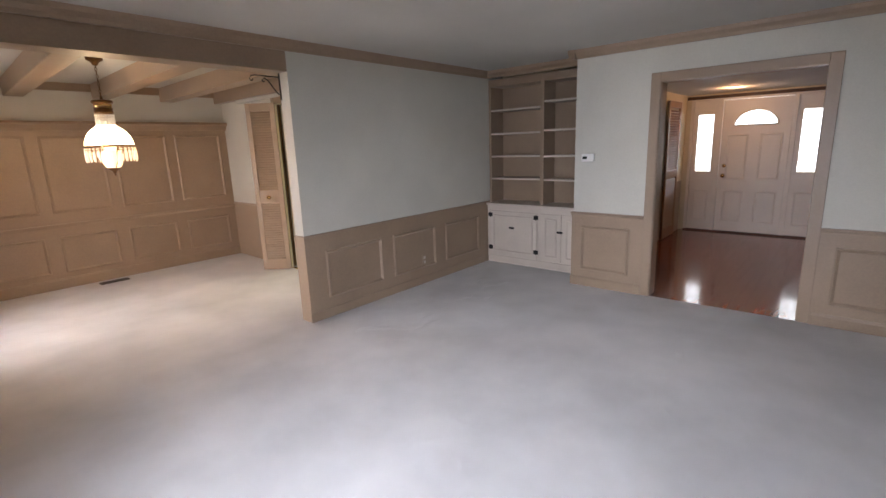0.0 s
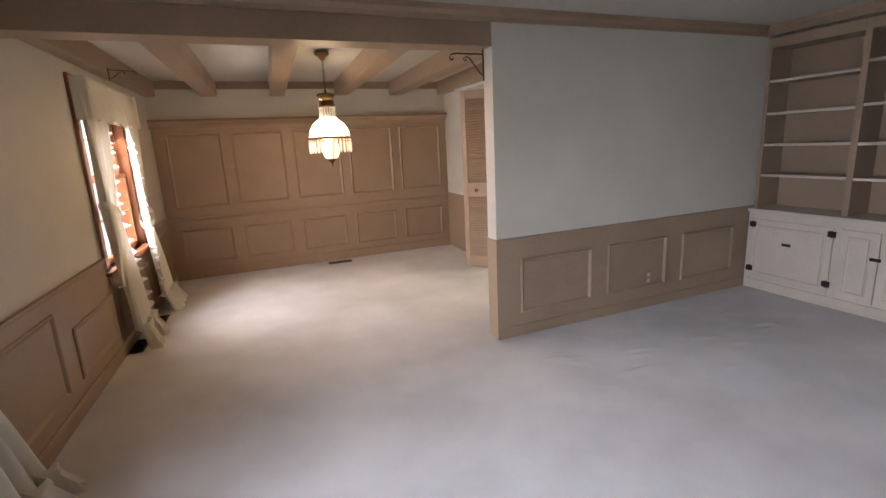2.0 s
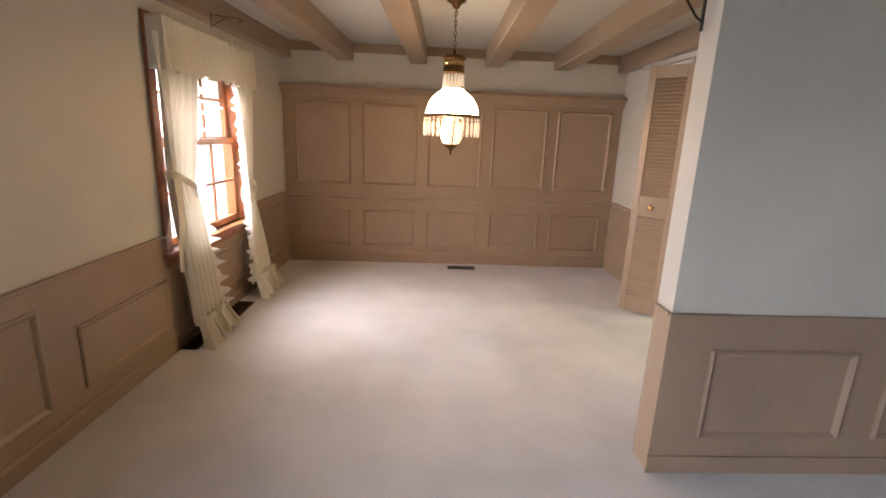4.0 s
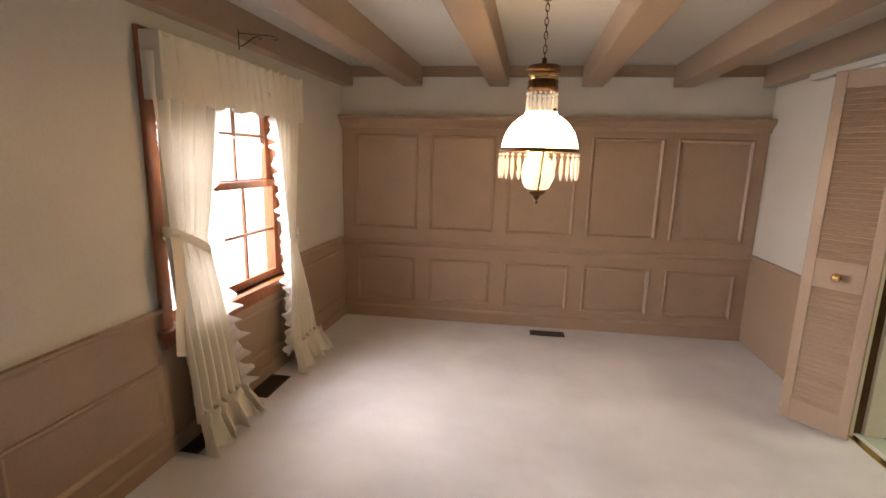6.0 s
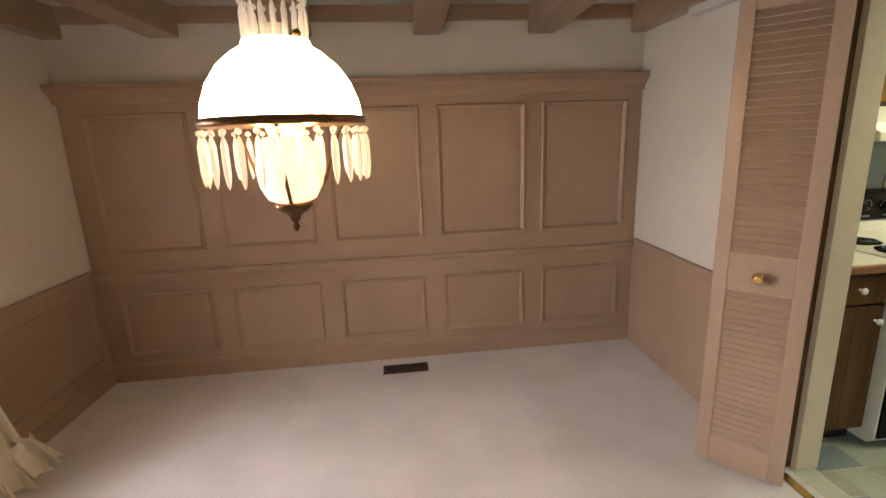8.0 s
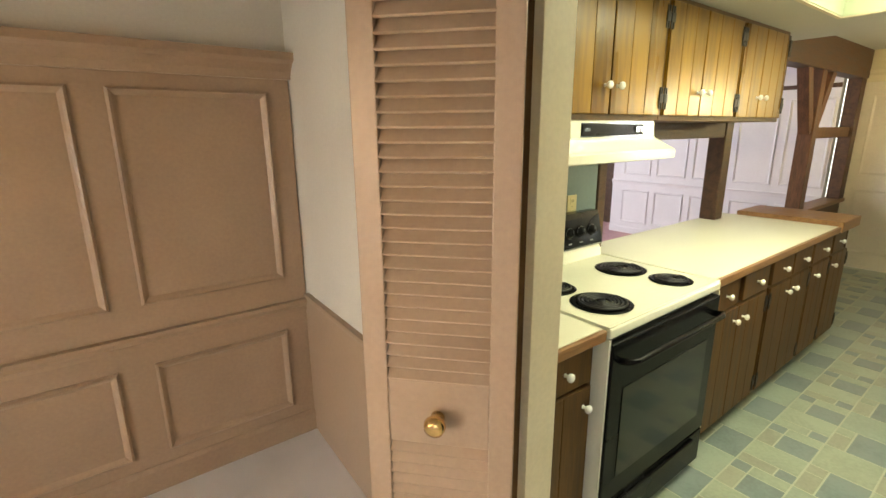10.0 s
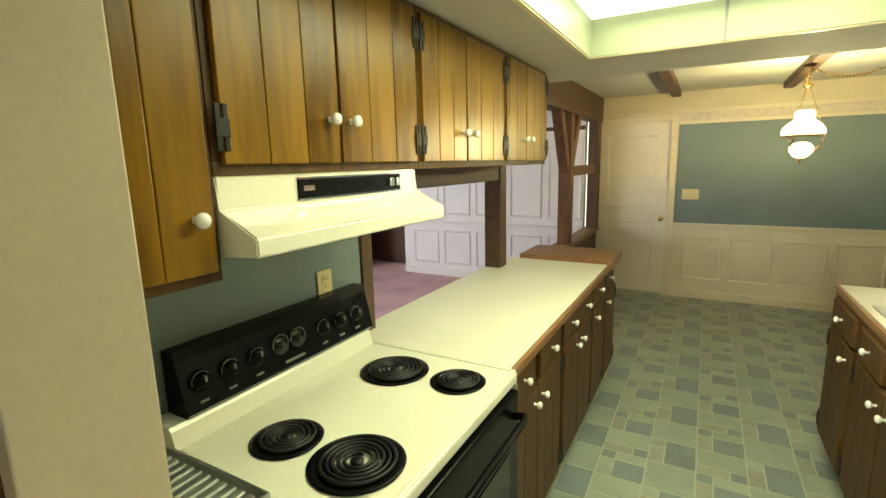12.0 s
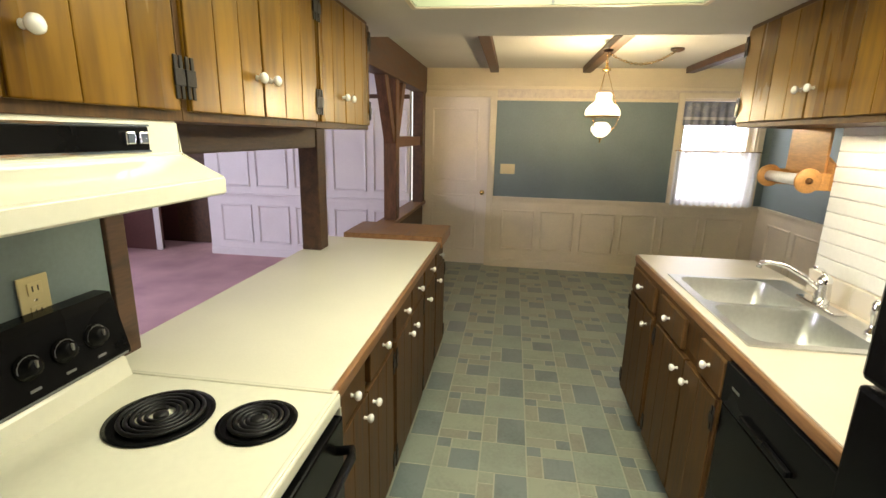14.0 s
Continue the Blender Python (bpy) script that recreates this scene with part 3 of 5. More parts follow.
for i in range(6):
    b = 5.27 - 0.46 * i
    part("panel_moulding", ring_frame(b - 0.40, 0.22, b, 0.71, 0.025, 0.012, lambda u, v, n: Vector((KX - 0.012 - n, u, v))), CREAM, w_k)
structure("wall_breakfast_south", B(5.77, 2.30, 0, KX + 0.14, 2.42, 2.5), BLUEWALL, "grey-blue wall of the breakfast nook")
w_s = structure("wainscot_breakfast_south", B(5.77, 2.42, 0, KX - 0.012, 2.432, 0.80), CREAM)
structure("chair_rail", extrude_profile([(0, 0), (0.012, 0), (0.016, 0.02), (0.03, 0.05), (0.03, 0.07), (0, 0.07)], (5.77, 2.42, 0.795), (KX - 0.03, 2.42, 0.795), (0, 1, 0)), CREAM)
for i in range(6):
    b = 6.0 + 0.5 * i
    part("panel_moulding", ring_frame(b, 0.22, b + 0.42, 0.71, 0.025, 0.012, lambda u, v, n: Vector((u, 2.432 + n, v))), CREAM, w_s)
structure("wall_stub", B(5.25, 2.42, 0, 5.77, 3.61, 2.5), CREAMWALL)
# family room
structure("floor_family", B(3.36, 6.32, -0.02, 9.6, 11.2, 0.0), PINK, "faded mauve pink carpet")
FX = 8.98
w_f = structure("wall_family_east", B(FX, 6.36, 0, FX + 0.12, 8.97, 2.5), LILAC, "white raised panel wall of the family room")
part("chair_rail", extrude_profile([(0, 0), (0.015, 0), (0.02, 0.03), (0.03, 0.05), (0.03, 0.06), (0, 0.06)], (FX, 6.36, 0.74), (FX, 8.97, 0.74), (-1, 0, 0)), LILAC, w_f)
part("baseboard", extrude_profile(BASE, (FX, 6.36, 0), (FX, 8.97, 0), (-1, 0, 0)), LILAC, w_f)
part("top_rail", extrude_profile(RAIL, (FX, 6.36, 1.95), (FX, 8.97, 1.95), (-1, 0, 0)), DARKWOOD, w_f)
for i in range(5):
    b = 8.80 - 0.50 * i
    part("panel_moulding", ring_frame(b - 0.42, 0.17, b, 0.66, 0.03, 0.015, lambda u, v, n: Vector((FX - n, u, v))), LILAC, w_f)
    part("panel_moulding", ring_frame(b - 0.42, 0.88, b, 1.85, 0.03, 0.015, lambda u, v, n: Vector((FX - n, u, v))), LILAC, w_f)
structure("wall_family_hall", boxes((9.5, 8.97, 0, 9.6, 11.2, 2.5), (FX, 9.75, 0, FX + 0.12, 11.2, 2.5)), DARKRED, "dark red-brown wall")
structure("hall_casing", boxes((FX - 0.015, 9.68, 0, FX, 9.76, 2.05), bevel=0.003), LILAC)
structure("wall_family_north", boxes((3.2, 10.7, 0, 4.3, 10.82, 2.5), (6.9, 10.7, 0, 9.6, 10.82, 2.5), (4.3, 10.7, 0, 6.9, 10.82, 0.7), (4.3, 10.7, 2.05, 6.9, 10.82, 2.5)), DARKRED)
# timber frame between kitchen and family room
structure("half_wall", B(6.75, 6.24, 0, KX, 6.34, 0.74), DARKWOOD, "brown half wall below the timber frame")
structure("half_wall_cap", B(6.75, 6.20, 0.74, KX, 6.37, 0.78, 0.006), EDGEWOOD)
structure("timber_header", B(5.92, 6.20, 2.03, KX, 6.34, 2.31, 0.006), DARKWOOD, "dark stained timber header")


# ---- timber frame ----
fr = thing("timber_post", "dark timber post with angled braces and a cross rail", "post", (7.80, 6.27, 0.78))
part("post", B(-0.06, -0.06, 0, 0.06, 0.06, 1.25, 0.006), TIMBER, fr)
for s in (-1, 1):
    bm = B(-0.05, -0.045, 0, 0.05, 0.045, 0.62, 0.005)
    bmesh.ops.rotate(bm, verts=bm.verts, cent=(0, 0, 0), matrix=Matrix.Rotation(s * radians(28), 3, 'Y'))
    bmesh.ops.translate(bm, verts=bm.verts, vec=(s * 0.05, 0, 0.72))
    part("brace", bm, TIMBER, fr)
part("cross_rail", B(0.06, -0.03, 0.66, 1.2, 0.03, 0.76, 0.005), TIMBER, fr)
fr2 = thing("timber_post", "dark timber post standing against the far wall", "post", (9.08, 6.27, 0.78))
part("post", B(-0.08, -0.06, 0, 0.08, 0.06, 1.25, 0.006), DARKWOOD, fr2)
fr3 = thing("timber_post", "dark timber post standing on the peninsula counter", "post", (6.02, 6.26, 0.915))
part("post", B(-0.055, -0.055, 0, 0.055, 0.055, 1.115, 0.006), DARKWOOD, fr3)
part("hook", tube([(0.055, -0.03, 0.56), (0.085, -0.03, 0.56), (0.09, -0.03, 0.57)], 0.004), BRASS, fr3)
fr4 = thing("timber_post", "brown timber trim post at the end of the blue wall", "post", (4.665, 6.30, 0.0))
part("post", B(-0.03, -0.05, 0.0, 0.035, 0.07, 2.05, 0.004), DARKWOOD, fr4)
tr = thing("timber_rail", "dark timber rail under the upper cabinets", "beam", (5.3, 6.26, 1.48))
part("beam", B(-0.60, -0.05, 0, 0.66, 0.05, 0.10, 0.005), DARKWOOD, tr)


# ---- windows and curtains ----
def sash_window(name, label, x, y0, y1, z0, z1, frame_mat, out, sheared=False, cols=3, rows=2, trim=0.07):
    """A double-hung window in a wall at x; out is -1 or 1, the side of the open air."""
    th = thing(name, label, "window")
    d = out
    def done(bm):
        if not sheared:
            return bm
        for v in bm.verts:
            v.co.x += SKEW * (v.co.y - 5.2)
        return bm
    def bx(*a, bevel=0.003):
        x0, q0, w0, x1, q1, w1 = a
        return (x + d * x0, q0, w0, x + d * x1, q1, w1)
    th["kind"] = "structure"
    part("window_frame", done(boxes(bx(-0.02, y0 - trim, z0 - 0.0, 0, y0, z1 + trim), bx(-0.02, y1, z0, 0, y1 + trim, z1 + trim), bx(-0.02, y0, z1, 0, y1, z1 + trim), bevel=0.004)), frame_mat, th)
    part("window_jamb", done(boxes(bx(0, y0, z0, 0.14, y0 + 0.02, z1), bx(0, y1 - 0.02, z0, 0.14, y1, z1), bx(0, y0 + 0.02, z1 - 0.02, 0.14, y1 - 0.02, z1))), frame_mat, th)
    part("window_sill", done(boxes(bx(-0.05, y0 - trim - 0.03, z0 - 0.03, 0.14, y1 + trim + 0.03, z0, ), bevel=0.006)), frame_mat, th)
    part("apron", done(boxes(bx(-0.018, y0 - trim, z0 - 0.10, 0, y1 + trim, z0 - 0.03), bevel=0.004)), frame_mat, th)
    zm = (z0 + z1) / 2
    for lo, hi, off in ((z0, zm + 0.02, 0.045), (zm - 0.02, z1 - 0.02, 0.085)):
        a, b = y0 + 0.02, y1 - 0.02
        s = part("sash", done(boxes(bx(off, a, lo, off + 0.035, a + 0.045, hi), bx(off, b - 0.045, lo, off + 0.035, b, hi), bx(off, a + 0.045, lo, off + 0.035, b - 0.045, lo + 0.05), bx(off, a + 0.045, hi - 0.045, off + 0.035, b - 0.045, hi))), frame_mat, th)
        for k in range(1, cols):
            c = a + (b - a) * k / cols
            part("muntin", done(boxes(bx(off + 0.008, c - 0.009, lo + 0.05, off + 0.026, c + 0.009, hi - 0.045))), frame_mat, s)
        for k in range(1, rows):
            c = lo + (hi - lo) * k / rows
            part("muntin", done(boxes(bx(off + 0.006, a + 0.045, c - 0.009, off + 0.028, b - 0.045, c + 0.009))), frame_mat, s)
        g = part("pane", done(boxes(bx(off + 0.015, a + 0.04, lo + 0.045, off + 0.019, b - 0.04, hi - 0.04))), PANE, s)
        g.visible_shadow = False
    return th


sash_window("window_dining", "reddish wood double-hung window with small panes", -0.385, WY0, WY1, WZ0, WZ1, WINWOOD, -1, True)
sash_window("window_living", "wide reddish wood window of the living room", -0.385, LY0, LY1, WZ0, WZ1, WINWOOD, -1, True, cols=6)
sash_window("window_breakfast", "cream painted double-hung window", KX, VY0, VY1, VZ0, VZ1, CREAM, 1, False, cols=1, rows=1, trim=0.06)


def drape(name, top, tie, bottom, side, ztie, zbot, label, ribbon=True, flare=0.05, ruffle=0.12):
    """A tied-back curtain panel with a gathered hem and a ruffled inner edge. top, tie and bottom: from and to along the wall.
    side: +1 when it is drawn towards +y."""
    head = 1.93
    oy = (top[0] + top[1]) / 2
    ox = lx(oy)
    th = thing(name, label, "curtain", (ox, oy, 0.0))

    def edge(z):
        if z >= ztie:
            f = ((z - ztie) / (head - ztie)) ** 0.75
            return tie[0] + (top[0] - tie[0]) * f, tie[1] + (top[1] - tie[1]) * f
        f = ((ztie - z) / (ztie - zbot)) ** 0.75
        return tie[0] + (bottom[0] - tie[0]) * f, tie[1] + (bottom[1] - tie[1]) * f

    def place(u, v):
        z = zbot + (head - zbot) * v
        a, b = edge(z)
        y = a + (b - a) * u
        amp = 0.010 + 0.024 * min(1, (b - a) / 0.5)
        x = 0.07 + amp * math.sin(u * 2 * math.pi * 5.5 + 0.9 * math.sin(3 * v)) + 0.009 * math.sin(u * 37 + 4 * v) + 0.005 * math.sin(u * 71 - 6 * v)
        if z < ztie:
            x += flare * (ztie - z) / (ztie - zbot)
        return Vector((lx(y) + x - ox, y - oy, z))
    part("panel", sheet(place, 96, 44), CURTAIN, th)

    # gathered flounce at the hem, with a puckered heading
    def hem(u, v):
        p = place(u, 0.0)
        out = 0.012 + 0.07 * (1 - v) + (0.018 if v > 0.85 else 0.0)
        p.x += out + 0.034 * math.sin(u * 2 * math.pi * 9 + 0.6 * math.sin(9 * u)) * (1.1 - v)
        p.y += 0.02 * math.cos(u * 2 * math.pi * 9) * (1 - v) + (u - 0.5) * 0.13 * (1 - v)
        p.z = 0.025 + (zbot + 0.03) * v + 0.008 * math.sin(u * 60) * v
        return p
    part("hem_ruffle", sheet(hem, 180, 8), CURTAIN, th, "gathered ruffle along the hem")
    uin = 0.0 if side > 0 else 1.0

    # full ruffle along the inner edge, folded back and forth
    def frill(u, v):
        p = place(uin, u)
        w = ruffle * (0.78 + 0.16 * math.sin(u * 47) + 0.12 * math.sin(u * 113 + 1))
        fold = math.sin(u * 2 * math.pi * 19 + 1.5 * math.sin(u * 23))
        p.y += -side * w * v * (1 + 0.10 * fold)
        p.x += 0.012 + 0.024 * v * fold + 0.014 * v * math.sin(u * 190)
        p.z += 0.006 * v * math.cos(u * 2 * math.pi * 19)
        return p
    part("edge_ruffle", sheet(frill, 260, 5), SHEER, th, "white sheer ruffled edge")
    if ribbon:
        yt, half = (tie[0] + tie[1]) / 2, (tie[1] - tie[0]) / 2 + 0.015

        def band(u, v):
            a = 2 * math.pi * u
            return Vector((lx(yt) + 0.07 + 0.06 * math.cos(a) - ox, yt - oy + half * math.sin(a), ztie + 0.075 * side * math.sin(a) + 0.05 * (v - 0.5)))
        part("tie_back", sheet(band, 36, 2), CURTAIN, th)
        if side < 0:
            def tail(u, v):
                return Vector((lx(yt) + 0.11 - ox + 0.01 * math.sin(5 * u), tie[0] - oy - 0.035 + 0.075 * v - 0.01 * u, ztie + 0.06 - 0.58 * u - 0.03 * v * u))
            part("tie_tail", sheet(tail, 14, 2), CURTAIN, th)
    return th


drape("curtain", (4.67, 5.11), (4.70, 4.97), (4.72, 5.10), -1, 1.07, 0.16, "cream tied-back curtain with ruffled hem by the dining window", flare=0.06)
drape("curtain", (5.66, 5.99), (5.78, 5.89), (5.68, 6.08), 1, 0.91, 0.16, "cream tied-back curtain with ruffled edge by the dining window", flare=0.06)
drape("curtain", (1.85, 2.62), (2.38, 2.62), (2.40, 3.0), 1, 1.05, 0.15, "cream tied-back curtain by the living room window", ribbon=False, flare=0.09)


def valance(name, y0, y1, label):
    oy = (y0 + y1) / 2
    th = thing(name, label, "curtain", (lx(oy), oy, 1.73))
    def fn(u, v):
        y = y0 + (y1 - y0) * u
        amp = 0.012 * (1.2 - v)
        return Vector((lx(y) + 0.115 - 0.02 * v + amp * math.sin(u * 2 * math.pi * 17) + 0.006 * math.sin(u * 90) - lx(oy), y - oy, 0.29 * v + 0.012 * math.sin(u * 40) * (1 - v)))
    part("cloth", sheet(fn, 170, 8), CURTAIN, th)
    def lfn(s):
        return lambda u, v: Vector((lx(y0 if s < 0 else y1) + 0.115 * u - lx(oy), s * (y1 - y0) / 2, 0.29 * v))
    part("return", sheet(lfn(-1), 4, 4), CURTAIN, th)
    part("return", sheet(lfn(1), 4, 4), CURTAIN, th)
    part("rod", tube([(lx(y0) + 0.09 - lx(oy), y0 - oy, 0.285), (lx(y1) + 0.09 - lx(oy), y1 - oy, 0.285)], 0.01), CURTAIN, th)
    return th


valance("valance", 4.70, 6.0, "gathered cream valance over the dining window")
valance("valance", -0.5, 2.65, "gathered cream valance over the living room window")

cafe = thing("cafe_curtain", "white sheer cafe curtain on the breakfast window", "curtain", (KX - 0.03, 2.96, 0.85))
part("cloth", sheet(lambda u, v: Vector((-0.02 + 0.012 * math.sin(u * 75), -0.43 + 0.86 * u, 0.60 * v)), 120, 4), SHEER, cafe)
part("rod", tube([(-0.02, -0.44, 0.60), (-0.02, 0.44, 0.60)], 0.006), BRASS, cafe)
pl = thing("cafe_valance", "blue plaid valance at the top of the breakfast window", "curtain", (KX - 0.03, 2.96, 1.72))
part("cloth", sheet(lambda u, v: Vector((-0.03 + 0.015 * math.sin(u * 60) * (1.2 - v), -0.41 + 0.82 * u, 0.25 * v)), 100, 4), PLAID, pl)
part("stripe", sheet(lambda u, v: Vector((-0.034 + 0.015 * math.sin(u * 60), -0.41 + 0.82 * u, 0.06 + 0.03 * v)), 100, 1), SHEER, pl)


# ---- dining room ----
# hanging oil-lamp style pendant
LXP, LYP = 1.352, 5.03
pend = thing("pendant_lamp", "lit Victorian hanging lamp with opal dome shade and crystal prisms", "lamp", (LXP, LYP, 1.30))
part("canopy", lathe([(0.0, 0.90), (0.018, 0.90), (0.03, 0.925), (0.06, 0.94), (0.062, 0.967), (0, 0.967)]), BRONZE, pend)
z = 0.655
k = 0
while z < 0.90:
    pts = []
    for i in range(12):
        a = 2 * math.pi * i / 12
        u, w = 0.008 * math.cos(a), 0.018 * math.sin(a)
        pts.append((u if k % 2 else 0.0, 0.0 if k % 2 else u, z + 0.014 + w))
    part("chain_link", tube(pts, 0.0026, 6, closed=True), BRONZE, pend)
    z += 0.029
    k += 1
part("crown_ring", lathe([(0.062, 0.515), (0.066, 0.515), (0.072, 0.53), (0.066, 0.545), (0.07, 0.56), (0.062, 0.565), (0.066, 0.575)], seg=32), BRONZE, pend)
part("crown_band", lathe([(0.058, 0.56), (0.064, 0.562), (0.066, 0.59), (0.062, 0.60)], seg=32), BRASS, pend)
part("crown_cap", lathe([(0.066, 0.595), (0.076, 0.60), (0.08, 0.615), (0.074, 0.625), (0.05, 0.628), (0.012, 0.635), (0.01, 0.66), (0, 0.66)], seg=32), BRONZE, pend)
shade = part("shade", lathe([(0.172, 0.255), (0.175, 0.262), (0.170, 0.295), (0.155, 0.335), (0.130, 0.372), (0.098, 0.400), (0.076, 0.413), (0.072, 0.425), (0.067, 0.425), (0.07, 0.408), (0.093, 0.394), (0.125, 0.366), (0.15, 0.33), (0.165, 0.29), (0.168, 0.258)], seg=40), SHADE, pend, "glowing white opal glass dome")
part("rim_band", lathe([(0.168, 0.245), (0.181, 0.245), (0.184, 0.253), (0.181, 0.262), (0.168, 0.262)], seg=40), BRONZE, pend)


def prism(n, r, ztop, ln, w):
    for i in range(n):
        a = 2 * math.pi * i / n
        c = Vector((r * math.cos(a), r * math.sin(a), 0))
        bm = lathe([(0.001, 0), (w * 0.55, -0.006), (w, -0.02), (w, -ln * 0.7), (w * 0.6, -ln * 0.9), (0.001, -ln)], (c.x, c.y, ztop - 0.018), seg=6)
        for f in bm.faces:
            f.smooth = False
        p = part("prism", bm, CRYSTAL, pend)
        p.visible_shadow = False
        b = part("bead", lathe([(0.001, 0), (0.007, 0.004), (0.007, 0.010), (0.001, 0.014)], (c.x, c.y, ztop - 0.017), seg=8), CRYSTAL, pend)
        b.visible_shadow = False


prism(30, 0.180, 0.243, 0.105, 0.0075)
prism(18, 0.066, 0.515, 0.085, 0.006)
for a in (0.6, 0.6 + 2.094, 0.6 + 4.189):
    c, s = math.cos(a), math.sin(a)
    part("arm", tube([(0.165 * c, 0.165 * s, 0.275), (0.12 * c, 0.12 * s, 0.20), (0.09 * c, 0.09 * s, 0.12), (0.05 * c, 0.05 * s, 0.075), (0.01 * c, 0.01 * s, 0.065)], 0.0045, 6), BRONZE, pend)
f = part("chimney", lathe([(0.03, 0.20), (0.045, 0.24), (0.045, 0.27), (0.028, 0.32), (0.025, 0.46), (0.022, 0.46), (0.025, 0.31), (0.04, 0.26), (0.027, 0.2)], seg=20), CRYSTAL, pend)
f.visible_shadow = False
f = part("font", lathe([(0.03, 0.07), (0.055, 0.08), (0.07, 0.11), (0.075, 0.15), (0.07, 0.19), (0.05, 0.22), (0.03, 0.225), (0, 0.225)], seg=28), FONT, pend, "glowing milk glass lamp font")
f.visible_shadow = False
part("finial", lathe([(0.0, 0.0), (0.006, 0.004), (0.009, 0.014), (0.005, 0.022), (0.012, 0.03), (0.016, 0.04), (0.035, 0.052), (0.044, 0.062), (0.042, 0.072), (0, 0.074)], seg=20), BRONZE, pend)
part("smoke_bell_knob", lathe([(0.0, 0), (0.008, 0.004), (0.008, 0.012), (0, 0.016)], (0.05, -0.055, 0.43), (0.6, -0.8, 0), 10), BRONZE, pend)


def floor_vent(at, w, d, rz, label):
    th = thing("floor_vent", label, "vent", at, rz)
    part("frame", boxes((-w / 2, -d / 2, 0, w / 2, -d / 2 + 0.014, 0.007), (-w / 2, d / 2 - 0.014, 0, w / 2, d / 2, 0.007), (-w / 2, -d / 2 + 0.014, 0, -w / 2 + 0.014, d / 2 - 0.014, 0.007), (w / 2 - 0.014, -d / 2 + 0.014, 0, w / 2, d / 2 - 0.014, 0.007), bevel=0.002), VENT, th)
    part("backing", B(-w / 2 + 0.014, -d / 2 + 0.014, 0.0, w / 2 - 0.014, d / 2 - 0.014, 0.002), DARK, th)
    n = int((w - 0.03) / 0.016)
    for i in range(n):
        x = -w / 2 + 0.02 + i * (w - 0.04) / max(1, n - 1)
        part("slat", B(x - 0.003, -d / 2 + 0.014, 0.001, x + 0.003, d / 2 - 0.014, 0.006), VENT, th)
    return th


floor_vent((1.62, 6.79, 0.001), 0.30, 0.115, 0, "brown metal floor vent in the carpet by the panelled wall")
floor_vent((-0.28, 5.45, 0.001), 0.30, 0.14, 88, "brown metal floor vent in the carpet under the window")
floor_vent((-0.33, 4.86, 0.001), 0.30, 0.12, 88, "brown metal floor vent half under the curtain")


def louvre_leaf(th, x0, x1, knob_at=None, y=0.0):
    """One leaf of a louvred bifold door, in the x-z plane of the thing."""
    h = 2.0
    st = 0.055
    t = 0.014
    for a, b in ((x0, x0 + st), (x1 - st, x1)):
        part("stile", B(a, y - t, 0, b, y + t, h, 0.003), TAUPE, th)
    rails = ((0, 0.13), (0.83, 0.99), (h - 0.09, h))
    for a, b in rails:
        part("rail", B(x0 + st, y - t, a, x1 - st, y + t, b, 0.003), TAUPE, th)
    me = None
    for lo, hi in ((0.13, 0.83), (0.99, h - 0.09)):
        n = int((hi - lo) / 0.0285)
        for i in range(n):
            z = lo + (i + 0.5) * (hi - lo) / n
            if me is None:
                bm = B(x0 + st - 0.004, -0.0035, -0.020, x1 - st + 0.004, 0.0035, 0.020, 0.002)
                bmesh.ops.rotate(bm, verts=bm.verts, cent=(0, 0, 0), matrix=Matrix.Rotation(radians(-38), 3, 'X'))
                ob = part("slat", bm, TAUPE, th)
                me = ob.data
            else:
                ob = new("slat", me)
                ob.parent = th
            ob.location = (0, y, z)
    if knob_at:
        part("knob", lathe([(0.008, 0), (0.016, 0.003), (0.008, 0.008), (0.008, 0.02), (0.02, 0.026), (0.025, 0.036), (0.022, 0.048), (0.012, 0.054), (0, 0.055)], (knob_at, y - t, 0.905), (0, -1, 0), 20), BRASS, th, "round brass knob")


# hinge side at the doorway, free edge out in the room
hx, hy, fx, fy = 3.165, 5.420, 2.938, 5.672
ang = math.degrees(math.atan2(hy - fy, hx - fx))
LEAF = math.hypot(hx - fx, hy - fy)
bif = thing("bifold_door", "open taupe louvred bifold door folded back beside the kitchen doorway", "door", (fx, fy, 0.012), ang)
louvre_leaf(bif, 0, LEAF, LEAF * 0.5)
louvre_leaf(bif, 0.0, LEAF - 0.012, None, 0.034)
for z in (0.3, 1.0, 1.7):
    part("hinge", tube([(0.0, 0.017, z - 0.04), (0.0, 0.017, z + 0.04)], 0.006), IRON, bif)


def bracket(at, rz, label):
    th = thing("plant_bracket", label, "bracket", at, rz)
    part("wall_bar", boxes((-0.006, -0.008, -0.20, 0.0, 0.008, 0.0), bevel=0.001), IRON, th)
    part("arm", tube([(0, 0, -0.03), (-0.12, 0, -0.03), (-0.20, 0, -0.028), (-0.235, 0, -0.035), (-0.25, 0, -0.055), (-0.24, 0, -0.07), (-0.225, 0, -0.066), (-0.222, 0, -0.055)], 0.005), IRON, th)
    part("scroll", tube([(0, 0, -0.17), (-0.03, 0, -0.15), (-0.07, 0, -0.10), (-0.10, 0, -0.06), (-0.13, 0, -0.045), (-0.15, 0, -0.06), (-0.14, 0, -0.075), (-0.13, 0, -0.068)], 0.0045), IRON, th)
    return th


bracket((2.206, 3.70, 2.055), 0, "black wrought-iron plant bracket on the partition end")
bracket((lx(5.3) + 0.112, 5.28, 2.16), 205, "black wrought-iron plant bracket near the ceiling beam").scale = (0.8, 0.8, 0.5)


